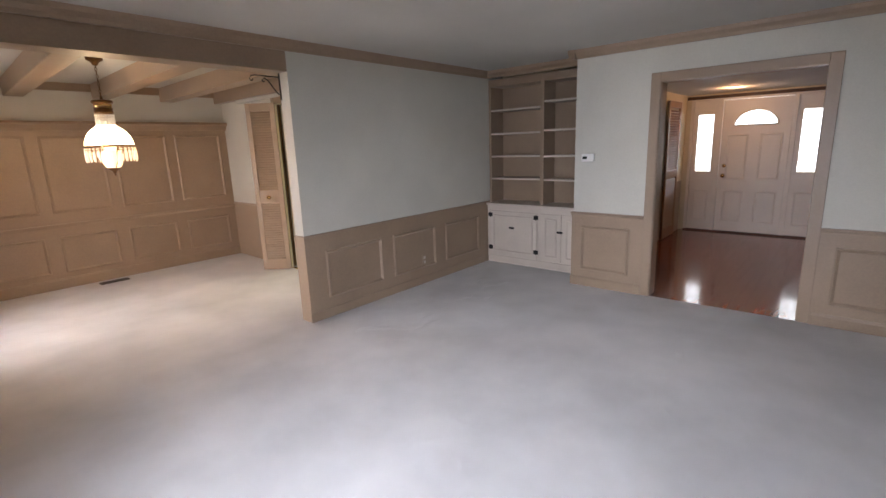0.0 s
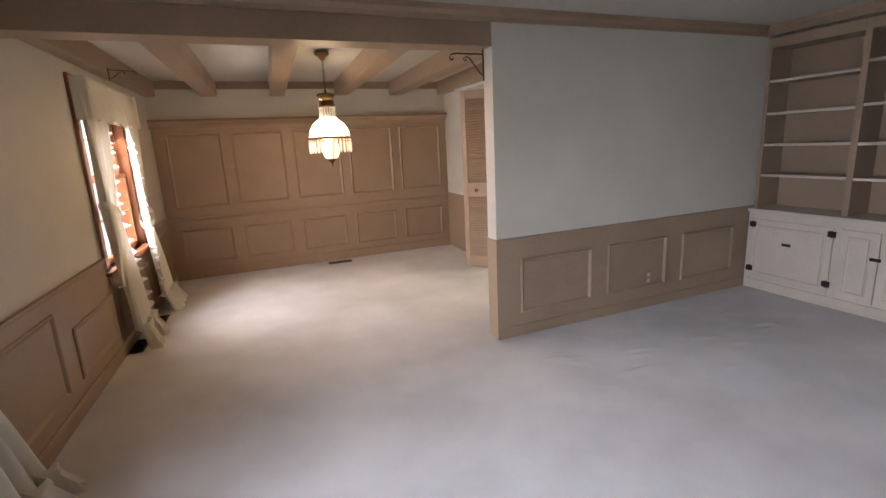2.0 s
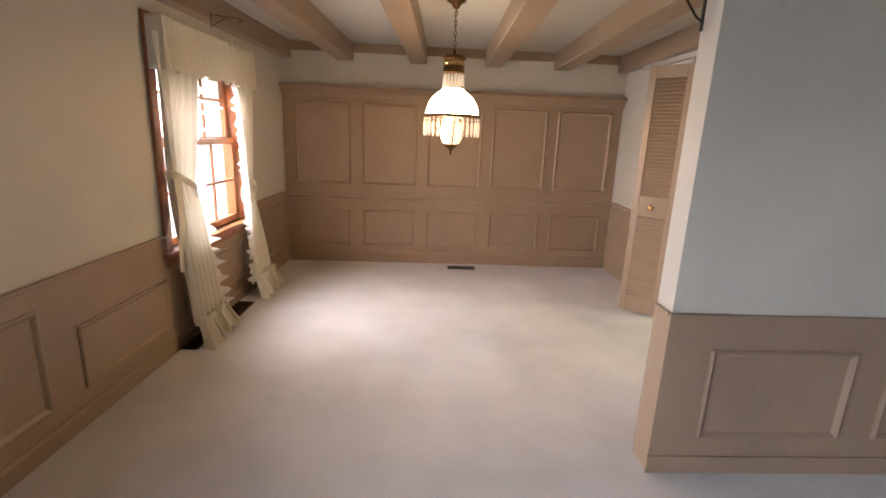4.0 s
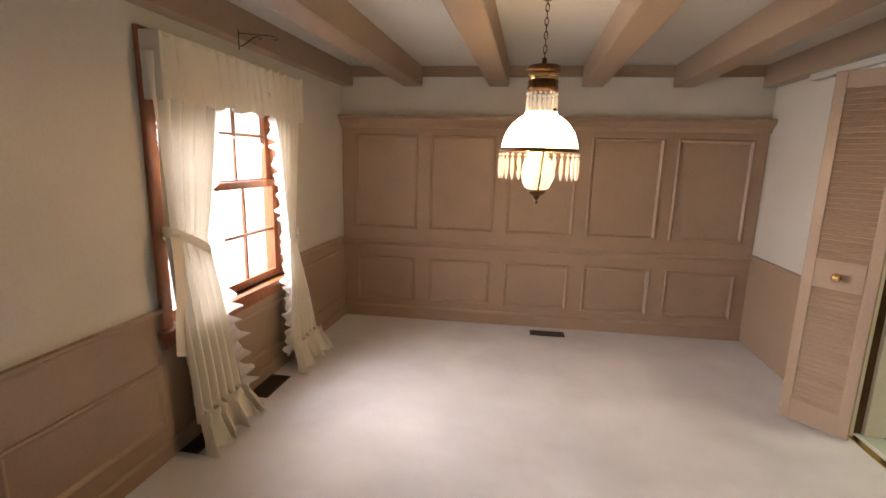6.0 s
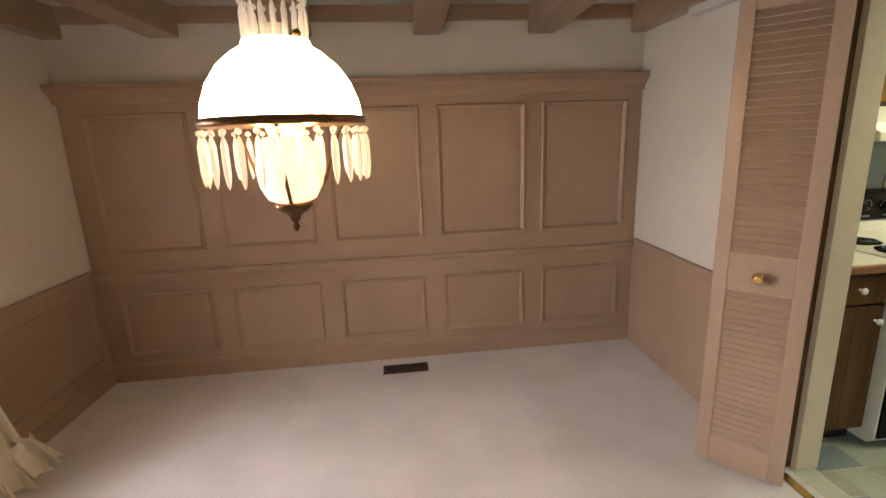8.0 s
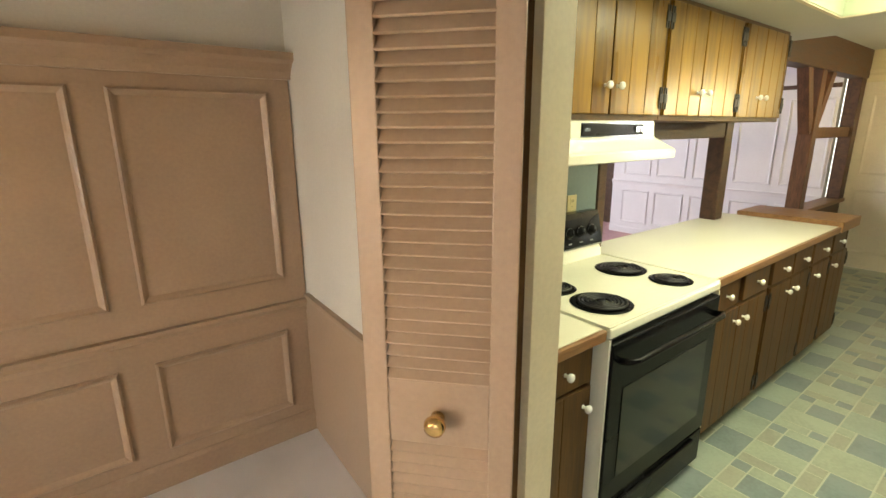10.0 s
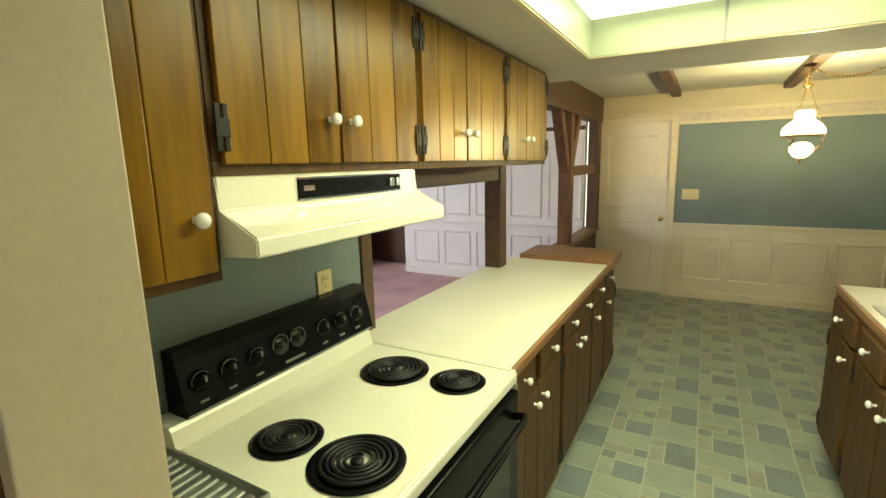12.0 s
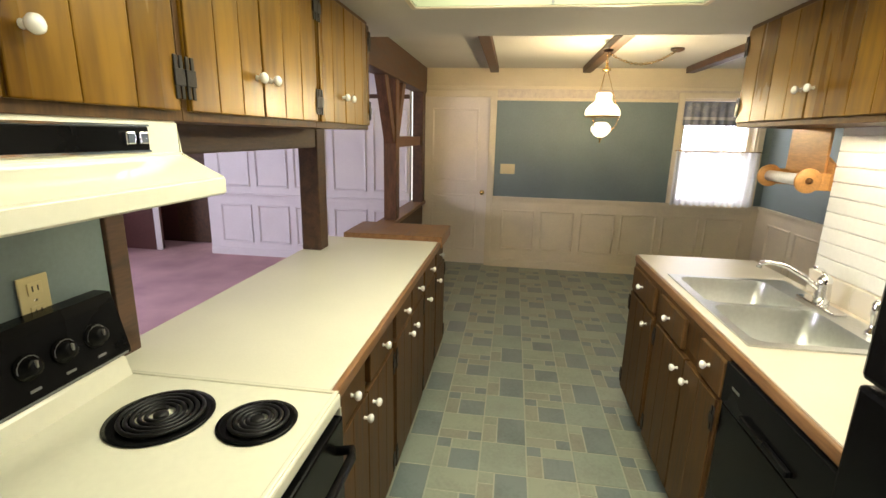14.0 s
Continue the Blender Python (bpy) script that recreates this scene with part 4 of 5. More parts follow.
# ---- living room built-in ----
bc = thing("built_in_cabinet", "cream painted base cabinet with black hinges under the bookcase", "cabinet", (4.85, 2.302, 0.0))
W = 1.284
part("body", B(0.012, 0, 0, 0.34, W, 0.715), CABWHITE, bc)
part("plinth", B(0.0, 0, 0, 0.012, W, 0.085, 0.002), CABWHITE, bc)
part("top", B(-0.03, 0, 0.715, 0.34, W, 0.745, 0.006), CABWHITE, bc)
part("face_frame", boxes((0, W - 0.035, 0.085, 0.012, W, 0.715), (0, 0, 0.66, 0.012, W - 0.035, 0.715), (0, 0.54, 0.085, 0.012, 0.585, 0.66)), CABWHITE, bc)
for a, b, hs, kn in ((0.59, W - 0.04, (W - 0.05, 0.60), 0.93), (0.285, 0.535, (), 0.30), (0.02, 0.275, (), None)):
    d = part("door", B(-0.012, a, 0.10, 0.0, b, 0.65, 0.003), CABWHITE, bc)
    part("panel_moulding", ring_frame(a + 0.05, 0.15, b - 0.05, 0.60, 0.02, 0.008, lambda u, v, n: Vector((-0.012 - n, u, v))), CABWHITE, d)
    for q in hs:
        for z in (0.19, 0.60):
            part("hinge", boxes((-0.017, q - 0.03, z - 0.024, -0.011, q + 0.03, z + 0.024), (-0.020, q - 0.006, z - 0.03, -0.011, q + 0.006, z + 0.03), bevel=0.002), IRON, d)
    if kn:
        part("handle", boxes((-0.022, kn - 0.035, 0.44, -0.011, kn + 0.035, 0.465), bevel=0.004), IRON, d)
bk = thing("built_in_bookcase", "empty taupe painted bookcase standing on the base cabinet", "bookcase", (4.90, 2.302, 0.745))
part("back", B(0.27, 0, 0, 0.29, W, 1.44), TAUPE, bk)
for a, b in ((0, 0.03), (0.545, 0.59), (W - 0.03, W)):
    part("upright", B(0.0, a, 0, 0.27, b, 1.44, 0.003), TAUPE, bk)
part("head", boxes((0.0, 0.03, 1.36, 0.27, 0.545, 1.44), (0.0, 0.59, 1.36, 0.27, W - 0.03, 1.44), bevel=0.002), TAUPE, bk)
for i, zz in enumerate((0.28, 0.545, 0.81, 1.08)):
    lift = (0, 0, 0.02, 0.06)[i] - 0.005
    for a, b, q in ((0.59, W - 0.03, zz), (0.03, 0.545, zz + lift)):
        sh = part("shelf", B(0.018, a, q, 0.27, b, q + 0.02, 0.002), TAUPE, bk)
        # paler strip than the shelf: light on the front put into its colour
        part("edge_strip", B(0.006, a, q - 0.001, 0.018, b, q + 0.021, 0.002), CABWHITE, sh, "shelf edge coloured pale for the light on its front")
ts = thing("thermostat", "white thermostat with a small dark display on the wall", "thermostat", (4.512, 2.15, 1.29))
part("body", B(-0.028, -0.062, -0.038, 0, 0.062, 0.038, 0.006), PLASTIC, ts)
part("display", B(-0.030, 0.005, -0.012, -0.027, 0.05, 0.014, 0.001), LCD, ts)


# ---- foyer ----
fd = thing("front_door", "off-white panelled front door with a fanlight and brass knob", "door", (GX + 0.04, 1.285, 0.02))
fd["kind"] = "structure"
Wd = 0.415
bm = boxes((-0.02, -Wd, 0, 0.02, Wd, 1.56), (-0.02, -Wd, 1.79, 0.02, Wd, 1.93), (-0.02, -Wd, 1.56, 0.02, -0.265, 1.79), (-0.02, 0.265, 1.56, 0.02, Wd, 1.79))
n = 16
for i in range(n):
    a0, a1 = math.pi * i / n, math.pi * (i + 1) / n
    y0, y1 = -0.265 * math.cos(a0), -0.265 * math.cos(a1)
    z0, z1 = 1.565 + 0.21 * math.sin(a0), 1.565 + 0.21 * math.sin(a1)
    for xx in (-0.02, 0.02):
        bm.faces.new([bm.verts.new(c) for c in ((xx, y0, z0), (xx, y1, z1), (xx, y1, 1.79), (xx, y0, 1.79))])
part("slab", bm, DOORWHITE, fd)
arc = [(-0.024, -0.265 * math.cos(math.pi * i / 20), 1.565 + 0.21 * math.sin(math.pi * i / 20)) for i in range(21)]
part("fanlight_frame", tube(arc + [(-0.024, -0.265, 1.565)], 0.011, 6), DOORWHITE, fd)
part("fanlight_spoke", tube([(-0.012, -0.09 * math.cos(math.pi * i / 10), 1.57 + 0.075 * math.sin(math.pi * i / 10)) for i in range(11)], 0.007, 6), CHROME, fd)
g = part("fanlight_pane", B(-0.003, -0.27, 1.55, 0.003, 0.27, 1.785), PANE, fd)
g.visible_shadow = False
for s in (-1, 1):
    for z0, z1 in ((0.14, 0.62), (0.78, 1.44)):
        part("panel", ring_frame(min(s * 0.07, s * 0.34), z0, max(s * 0.07, s * 0.34), z1, 0.03, 0.010, lambda u, v, n: Vector((-0.02 - n, u, v))), DOORWHITE, fd)
part("knob", lathe([(0.03, 0), (0.03, 0.006), (0.01, 0.01), (0.01, 0.035), (0.028, 0.045), (0.03, 0.06), (0.02, 0.072), (0, 0.074)], (-0.02, 0.35, 0.84), (-1, 0, 0), 18), BRASS, fd)
part("deadbolt", lathe([(0.028, 0), (0.028, 0.012), (0.02, 0.018), (0, 0.018)], (-0.02, 0.35, 0.985), (-1, 0, 0), 18), BRASS, fd)
for y0, y1 in ((1.76, 2.09), (0.46, 0.81)):
    sl = thing("sidelight", "off-white sidelight with leaded glass beside the front door", "window", (GX + 0.04, 0, 0.02), group="sidelights")
    sl["kind"] = "structure"
    a, b = (y0 + 0.06, y1 - 0.06)
    part("frame", boxes((-0.02, y0, 0, 0.02, y1, 0.90), (-0.02, y0, 1.74, 0.02, y1, 1.96), (-0.02, y0, 0.90, 0.02, a, 1.74), (-0.02, b, 0.90, 0.02, y1, 1.74), bevel=0.003), DOORWHITE, sl)
    part("panel", ring_frame(a, 0.14, b, 0.62, 0.025, 0.01, lambda u, v, n: Vector((-0.02 - n, u, v))), DOORWHITE, sl)
    g = part("pane", B(-0.003, a, 0.90, 0.003, b, 1.74), PANE, sl)
    g.visible_shadow = False
    part("lead_came", boxes(*[(-0.006, a, z - 0.003, -0.003, b, z + 0.003) for z in (1.05, 1.32, 1.59)], *[(-0.006, q - 0.003, 0.9, -0.003, q + 0.003, 1.74) for q in (a + 0.045, b - 0.045)]), CHROME, sl)
structure("front_door_frame", boxes((GX - 0.02, 2.09, 0, GX + 0.1, 2.13, 1.98), (GX - 0.02, 0.43, 0, GX + 0.1, 0.46, 1.98), (GX - 0.02, 0.46, 1.955, GX + 0.1, 2.09, 1.985), (GX - 0.01, 1.705, 0, GX + 0.1, 1.76, 1.955), (GX - 0.01, 0.81, 0, GX + 0.1, 0.865, 1.955), bevel=0.003), DOORWHITE)
structure("front_threshold", B(GX - 0.03, 0.43, 0, GX + 0.1, 2.13, 0.02, 0.004), DARKWOOD)
dl = thing("recessed_downlight", "lit recessed ceiling downlight in the foyer", "lamp", (7.55, 1.45, 2.055))
part("trim_ring", lathe([(0.075, -0.006), (0.10, -0.004), (0.10, 0.0), (0.075, 0.0)], seg=28), PLASTIC, dl)
part("lens", lathe([(0.0, -0.004), (0.074, -0.004), (0.074, -0.001), (0, -0.001)], seg=28), LAMP, dl)
cl = thing("closet_door", "brown stained louvred closet door in the foyer", "door", (7.15, 2.165, 0.01), 0)
for a, b in ((0, 0.06), (0.54, 0.60)):
    part("stile", B(a, -0.014, 0, b, 0.014, 1.93, 0.003), EDGEWOOD, cl)
for a, b in ((0, 0.15), (0.86, 0.97), (1.84, 1.93)):
    part("rail", B(0.06, -0.014, a, 0.54, 0.014, b, 0.003), EDGEWOOD, cl)
me = None
for lo, hi in ((0.15, 0.86), (0.97, 1.84)):
    for i in range(int((hi - lo) / 0.035)):
        if me is None:
            bm = B(0.058, -0.004, -0.018, 0.542, 0.004, 0.018)
            bmesh.ops.rotate(bm, verts=bm.verts, cent=(0, 0, 0), matrix=Matrix.Rotation(radians(-40), 3, 'X'))
            ob = part("slat", bm, EDGEWOOD, cl)
            me = ob.data
        else:
            ob = new("slat", me)
            ob.parent = cl
        ob.location = (0, 0, lo + 0.018 + i * 0.035)


# ---- kitchen ----
KNOB = [(0.006, 0), (0.009, 0.002), (0.006, 0.006), (0.006, 0.014), (0.014, 0.019), (0.0175, 0.026), (0.016, 0.033), (0.009, 0.038), (0, 0.039)]


def porcelain_knob(parent, x, y, z):
    return part("knob", lathe([(r * 0.88, h * 0.88) for r, h in KNOB], (x, y, z), (0, -1, 0), 14), PORCELAIN, parent, "white porcelain knob")


def strap_hinge(parent, x, y, z, s):
    """A black H hinge: one leaf on the frame, one on the door."""
    return part("hinge", boxes((x - 0.014, y - 0.004, z - 0.045, x - 0.003, y, z + 0.045), (x + 0.003, y - 0.004, z - 0.045, x + 0.014, y, z + 0.045), (x - 0.016, y - 0.006, z - 0.018, x + 0.016, y, z + 0.018), bevel=0.0015), IRON, parent)


def plank_door(parent, x0, x1, z0, z1, mat, planks=3, knob=None, knob_z=0.0, hinge=None, chamfer=False):
    d = part("door", B(x0, -0.012, z0, x1, 0.004, z1, 0.002), mat, parent)
    w = (x1 - x0) / planks
    for i in range(planks):
        bm = B(x0 + i * w + 0.0005, -0.020, z0, x0 + (i + 1) * w - 0.0005, -0.012, z1, 0.0035)
        part("plank", bm, mat, d)
    if knob is not None:
        porcelain_knob(d, knob, -0.020, knob_z)
    if hinge is not None:
        for z in (z0 + 0.07, z1 - 0.07):
            strap_hinge(d, hinge, -0.020, z, 1)
    return d


def upper_cabinet(at, rz, w, h, depth, splits, label, mat=WALNUT, knob_low=True, single_side=None):
    th = thing("upper_cabinet", label, "cabinet", at, rz, "upper cabinets")
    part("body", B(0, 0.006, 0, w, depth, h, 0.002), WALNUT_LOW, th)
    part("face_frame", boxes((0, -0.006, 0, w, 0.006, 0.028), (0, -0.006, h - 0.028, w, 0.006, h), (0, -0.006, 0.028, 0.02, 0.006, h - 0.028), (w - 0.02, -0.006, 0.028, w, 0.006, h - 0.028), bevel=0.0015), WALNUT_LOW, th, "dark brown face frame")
    n = len(splits) - 1
    for i in range(n):
        a, b = splits[i] + 0.004, splits[i + 1] - 0.004
        if n == 1:
            k, hg = (b - 0.04, a) if single_side != 'l' else (a + 0.04, b)
        elif i % 2 == 0:
            k, hg = b - 0.035, a
        else:
            k, hg = a + 0.035, b
        plank_door(th, a, b, 0.022, h - 0.022, mat, max(2, round((b - a) / 0.125)), k, 0.022 + (0.105 if knob_low else 0.05), hg)
    return th


UH = SOF - 1.575
upper_cabinet((3.43, 5.91, 1.37), 0, 0.345, SOF - 1.37, 0.345, (0.01, 0.335), "stained plank upper cabinet with a white knob, beside the range hood", single_side='r')
upper_cabinet((3.777, 5.91, 1.575), 0, 0.745, UH, 0.345, (0.015, 0.36, 0.73), "stained plank upper cabinet with white knobs above the range hood")
upper_cabinet((4.524, 5.91, 1.575), 0, 0.735, UH, 0.30, (0.012, 0.34, 0.725), "stained plank upper cabinet over the peninsula")
upper_cabinet((5.261, 5.91, 1.575), 0, 0.645, UH, 0.30, (0.012, 0.285, 0.635), "stained plank end upper cabinet over the peninsula")
upper_cabinet((6.07, 4.10, 1.625), 180, 1.03, SOF - 1.625, 0.295, (0.012, 0.56, 1.02), "stained plank upper cabinet above the sink", WALNUT)
upper_cabinet((5.035, 4.10, 1.625), 180, 0.56, SOF - 1.625, 0.295, (0.012, 0.545), "stained plank upper cabinet near the refrigerator", WALNUT)


def base_cabinet(at, rz, w, depth, drawers, doors, label, end_panel=False):
    th = thing("base_cabinet", label, "cabinet", at, rz, "base cabinets")
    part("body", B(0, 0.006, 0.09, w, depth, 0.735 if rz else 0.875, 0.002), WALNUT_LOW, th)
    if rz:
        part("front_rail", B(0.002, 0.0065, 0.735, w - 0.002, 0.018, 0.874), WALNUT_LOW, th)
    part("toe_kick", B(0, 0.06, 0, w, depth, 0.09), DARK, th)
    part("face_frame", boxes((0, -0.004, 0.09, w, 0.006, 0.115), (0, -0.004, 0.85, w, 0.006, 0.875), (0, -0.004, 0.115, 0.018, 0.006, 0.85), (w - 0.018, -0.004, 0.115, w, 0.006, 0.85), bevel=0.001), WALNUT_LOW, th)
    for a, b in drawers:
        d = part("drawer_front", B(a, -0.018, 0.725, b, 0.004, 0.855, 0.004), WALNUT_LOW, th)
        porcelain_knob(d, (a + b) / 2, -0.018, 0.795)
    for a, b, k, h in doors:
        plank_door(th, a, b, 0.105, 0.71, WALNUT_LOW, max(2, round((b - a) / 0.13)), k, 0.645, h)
    return th


base_cabinet((3.43, 5.63, 0), 0, 0.322, 0.61, ((0.02, 0.305),), ((0.02, 0.305, 0.265, 0.02),), "brown plank base cabinet between the range and the doorway")
base_cabinet((4.575, 5.63, 0), 0, 0.70, 0.63, ((0.03, 0.31), (0.37, 0.68)), ((0.03, 0.332, 0.285, 0.03), (0.338, 0.68, 0.385, 0.68)), "brown plank base cabinet of the peninsula beside the range")
base_cabinet((5.277, 5.63, 0), 0, 0.67, 0.63, ((0.03, 0.335), (0.355, 0.65)), ((0.03, 0.325, 0.275, 0.03), (0.333, 0.65, 0.383, 0.65)), "brown plank base cabinet of the peninsula")
base_cabinet((5.949, 5.63, 0), 0, 0.39, 0.63, ((0.02, 0.37),), ((0.02, 0.37, 0.09, 0.37),), "brown plank base cabinet at the peninsula post")
base_cabinet((6.341, 5.63, 0), 0, 0.40, 0.57, ((0.02, 0.28),), ((0.02, 0.38, 0.06, 0.38),), "brown plank end cabinet under the wooden top")
base_cabinet((6.285, 4.43, 0), 180, 0.493, 0.60, ((0.03, 0.44),), ((0.03, 0.46, 0.386, 0.03),), "brown plank end cabinet beside the sink")
base_cabinet((5.79, 4.43, 0), 180, 0.735, 0.60, ((0.03, 0.355), (0.53, 0.73)), ((0.03, 0.413, 0.361, 0.03), (0.423, 0.715, 0.479, 0.715)), "brown plank sink base cabinet with two doors")


def counter(name, label, specs, z0, z1, mat, edge):
    th = thing(name, label, "countertop", (specs[0], specs[1], z0))
    w, d = specs[2] - specs[0], specs[3] - specs[1]
    return th, w, d


ct, w, d = counter("countertop", "almond laminate countertop with a brown wooden front edge", (4.568, 5.585, 6.34, 6.32), 0.876, 0.915, FORMICA, None)
part("top", B(0, 0.018, 0, w, d, 0.039, 0.003), FORMICA, ct)
part("front_edge", B(0, 0, 0, w, 0.018, 0.037, 0.004), EDGEWOOD, ct)
ct2, w, d = counter("countertop", "short almond laminate countertop between the range and the doorway", (3.43, 5.577, 3.752, 6.25), 0.876, 0.915, FORMICA, None)
part("top", B(0, 0.018, 0, w, d, 0.039, 0.003), FORMICA, ct2)
part("front_edge", B(0, 0, 0, w, 0.018, 0.037, 0.004), EDGEWOOD, ct2)
part("backsplash", B(0, d - 0.02, 0.039, w, d, 0.135, 0.003), FORMICA, ct2)
ec, w, d = counter("wood_top", "raised wooden top on the end cabinet of the peninsula", (6.335, 5.575, 6.745, 6.21), 0.876, 0.95, EDGEWOOD, None)
part("board", B(0, 0, 0, w, d, 0.07, 0.006), EDGEWOOD, ec)
SX0, SX1, SY0, SY1 = 5.065, 5.885, 3.86, 4.385
sc = thing("countertop", "beige laminate sink countertop with a brown wooden front edge", "countertop", (0, 0, 0.876))
part("top", holed_slab((4.485, 3.80, 6.30, 4.42), (SX0 + 0.02, SY0 + 0.06, SX1 - 0.02, SY1 - 0.02), 0.0, 0.039), FORMICA2, sc)
part("front_edge", B(4.485, 4.42, 0.0, 6.30, 4.437, 0.037, 0.004), EDGEWOOD, sc)
part("end_edge", B(6.30, 3.80, 0.0, 6.312, 4.42, 0.037, 0.004), EDGEWOOD, sc)
part("backsplash", B(4.485, 3.80, 0.039, 5.78, 3.825, 0.14, 0.003), FORMICA2, sc)

# double-bowl sink
sk = thing("kitchen_sink", "double-bowl stainless steel sink set in the counter", "sink", (SX0, SY0, 0.916))
w, d = SX1 - SX0, SY1 - SY0
b0, b1 = 0.11, d - 0.035
cols = ((0.035, w / 2 - 0.015), (w / 2 + 0.015, w - 0.035))
part("rim", boxes((0, 0, 0, w, b0, 0.006), (0, b1, 0, w, d, 0.006), (0, b0, 0, cols[0][0], b1, 0.006), (cols[1][1], b0, 0, w, b1, 0.006), (cols[0][1], b0, 0, cols[1][0], b1, 0.006)), STEEL, sk)
for a, b in cols:
    bm = bmesh.new()
    loops = []
    for inset, z, rad in ((0, 0.006, 0.05), (0.004, -0.01, 0.05), (0.012, -0.14, 0.055), (0.045, -0.165, 0.05), (0.12, -0.168, 0.03)):
        loop = []
        x0, x1, y0, y1 = a + inset, b - inset, b0 + inset, b1 - inset
        for cx, cy, st in ((x1 - rad, y1 - rad, 0), (x0 + rad, y1 - rad, 90), (x0 + rad, y0 + rad, 180), (x1 - rad, y0 + rad, 270)):
            for k in range(6):
                an = radians(st + 18 * k)
                loop.append(bm.verts.new((cx + rad * math.cos(an), cy + rad * math.sin(an), z)))
        loops.append(loop)
    n = len(loops[0])
    for p, q in zip(loops, loops[1:]):
        for i in range(n):
            bm.faces.new((p[i], p[(i + 1) % n], q[(i + 1) % n], q[i])).smooth = True
    bm.faces.new(loops[-1])
    # corner fillers of the rim
    bl = part("bowl", bm, STEEL, sk)
    for cx, cy, sx, sy in ((a, b0, 1, 1), (b, b0, -1, 1), (a, b1, 1, -1), (b, b1, -1, -1)):
        bm = bmesh.new()
        pts = [(cx, cy, 0.0055)]
        for k in range(6):
            an = radians(18 * k)
            pts.append((cx + sx * 0.05 * (1 - math.cos(an)), cy + sy * 0.05 * (1 - math.sin(an)), 0.0055))
        bm.faces.new([bm.verts.new(c) for c in pts])
        part("rim_corner", bm, STEEL, bl)
    part("drain", lathe([(0.0, 0.003), (0.03, 0.003), (0.042, 0.001), (0.042, 0)], ((a + b) / 2, (b0 + b1) / 2, -0.168), seg=20), CHROME, bl)
fc = thing("faucet", "chrome single-lever kitchen faucet behind the sink", "faucet", (5.52, 3.915, 0.922))
part("base_plate", B(-0.12, -0.028, 0, 0.12, 0.028, 0.012, 0.005), CHROME, fc)
part("body", lathe([(0.028, 0.01), (0.028, 0.05), (0.024, 0.09), (0.026, 0.11), (0.014, 0.13), (0, 0.132)]), CHROME, fc)
part("spout", tube([(0, 0.015, 0.07), (0.02, 0.06, 0.11), (0.05, 0.12, 0.145), (0.075, 0.17, 0.155), (0.09, 0.20, 0.145), (0.092, 0.205, 0.125)], 0.011, 10), CHROME, fc)
part("lever", tube([(0, 0, 0.125), (-0.01, 0.02, 0.15), (-0.02, 0.06, 0.165)], 0.007, 8), CHROME, fc)
sp = thing("sink_sprayer", "chrome side sprayer on the sink rim", "sprayer", (5.235, 3.915, 0.922))
part("base", lathe([(0.022, 0), (0.022, 0.01), (0.013, 0.02), (0.012, 0.05), (0.017, 0.07), (0.018, 0.11), (0.01, 0.125), (0, 0.126)]), CHROME, sp)

# paper towel holder hanging under the cabinet
ph = thing("paper_towel_holder", "orange pine paper towel holder with scalloped ends on the wall end", "holder", (5.95, 3.90, 1.38))


def scallop(half, z0, z1, y0, y1):
    """A board with a wavy, raised top edge."""
    bm = bmesh.new()
    n = 24
    for y in (y0, y1):
        low = [bm.verts.new((-half + 2 * half * i / n, y, z0)) for i in range(n + 1)]
        high = [bm.verts.new((-half + 2 * half * i / n, y, z1 - 0.035 * (0.5 + 0.5 * math.cos(4 * math.pi * i / n)))) for i in range(n + 1)]
        for i in range(n):
            bm.faces.new((low[i], low[i + 1], high[i + 1], high[i]))
    bm.verts.ensure_lookup_table()
    m = 2 * (n + 1)
    for i in range(n):
        for k in (0, n + 1):
            bm.faces.new([bm.verts[j] for j in (k + i, k + i + 1, k + i + 1 + m, k + i + m)])
    for i in (0, n):
        bm.faces.new([bm.verts[j] for j in (i, i + n + 1, i + n + 1 + m, i + m)])
    return bm


part("back_board", scallop(0.17, -0.02, 0.13, -0.10, -0.085), LIGHTWOOD, ph)
part("hanging_board", B(-0.13, -0.085, 0.05, 0.17, -0.073, 0.245, 0.003), LIGHTWOOD, ph)
for q in (-0.16, 0.16):
    bm = lathe([(0.0, 0), (0.05, 0), (0.054, 0.004), (0.054, 0.012), (0.05, 0.016), (0, 0.016)], (q - 0.008, 0.0, 0.02), (1, 0, 0), 24)
    box(bm, q - 0.007, -0.085, -0.02, q + 0.007, -0.01, 0.055, 0.003)
    part("bracket", bm, LIGHTWOOD, ph)
    part("peg", lathe([(0, -0.012), (0.012, -0.010), (0.014, 0), (0.012, 0.010), (0, 0.012)], (q - 0.008 if q < 0 else q + 0.008, 0.0, 0.02), (1, 0, 0), 14), BRONZE, ph)
part("roll", lathe([(0, 0), (0.026, 0), (0.026, 0.30), (0, 0.30)], (-0.15, 0.0, 0.02), (1, 0, 0), 24), PLASTIC, ph, "thin white paper roll")

# range
rg = thing("electric_range", "almond electric range with black coil burners and a black oven door", "range", (3.76, 5.575, 0))
RW, RD = 0.80, 0.675
part("body", B(0.004, 0.03, 0.02, RW - 0.004, RD, 0.885, 0.004), ENAMEL, rg)
part("cooktop", B(0, -0.005, 0.878, RW, RD - 0.07, 0.917, 0.008), ENAMEL, rg)
part("cooktop_rim", boxes((0.0, 0.0, 0.914, RW, 0.012, 0.922), (0.0, 0.012, 0.914, 0.012, RD - 0.09, 0.922), (RW - 0.012, 0.012, 0.914, RW, RD - 0.09, 0.922), bevel=0.003), ENAMEL, rg)
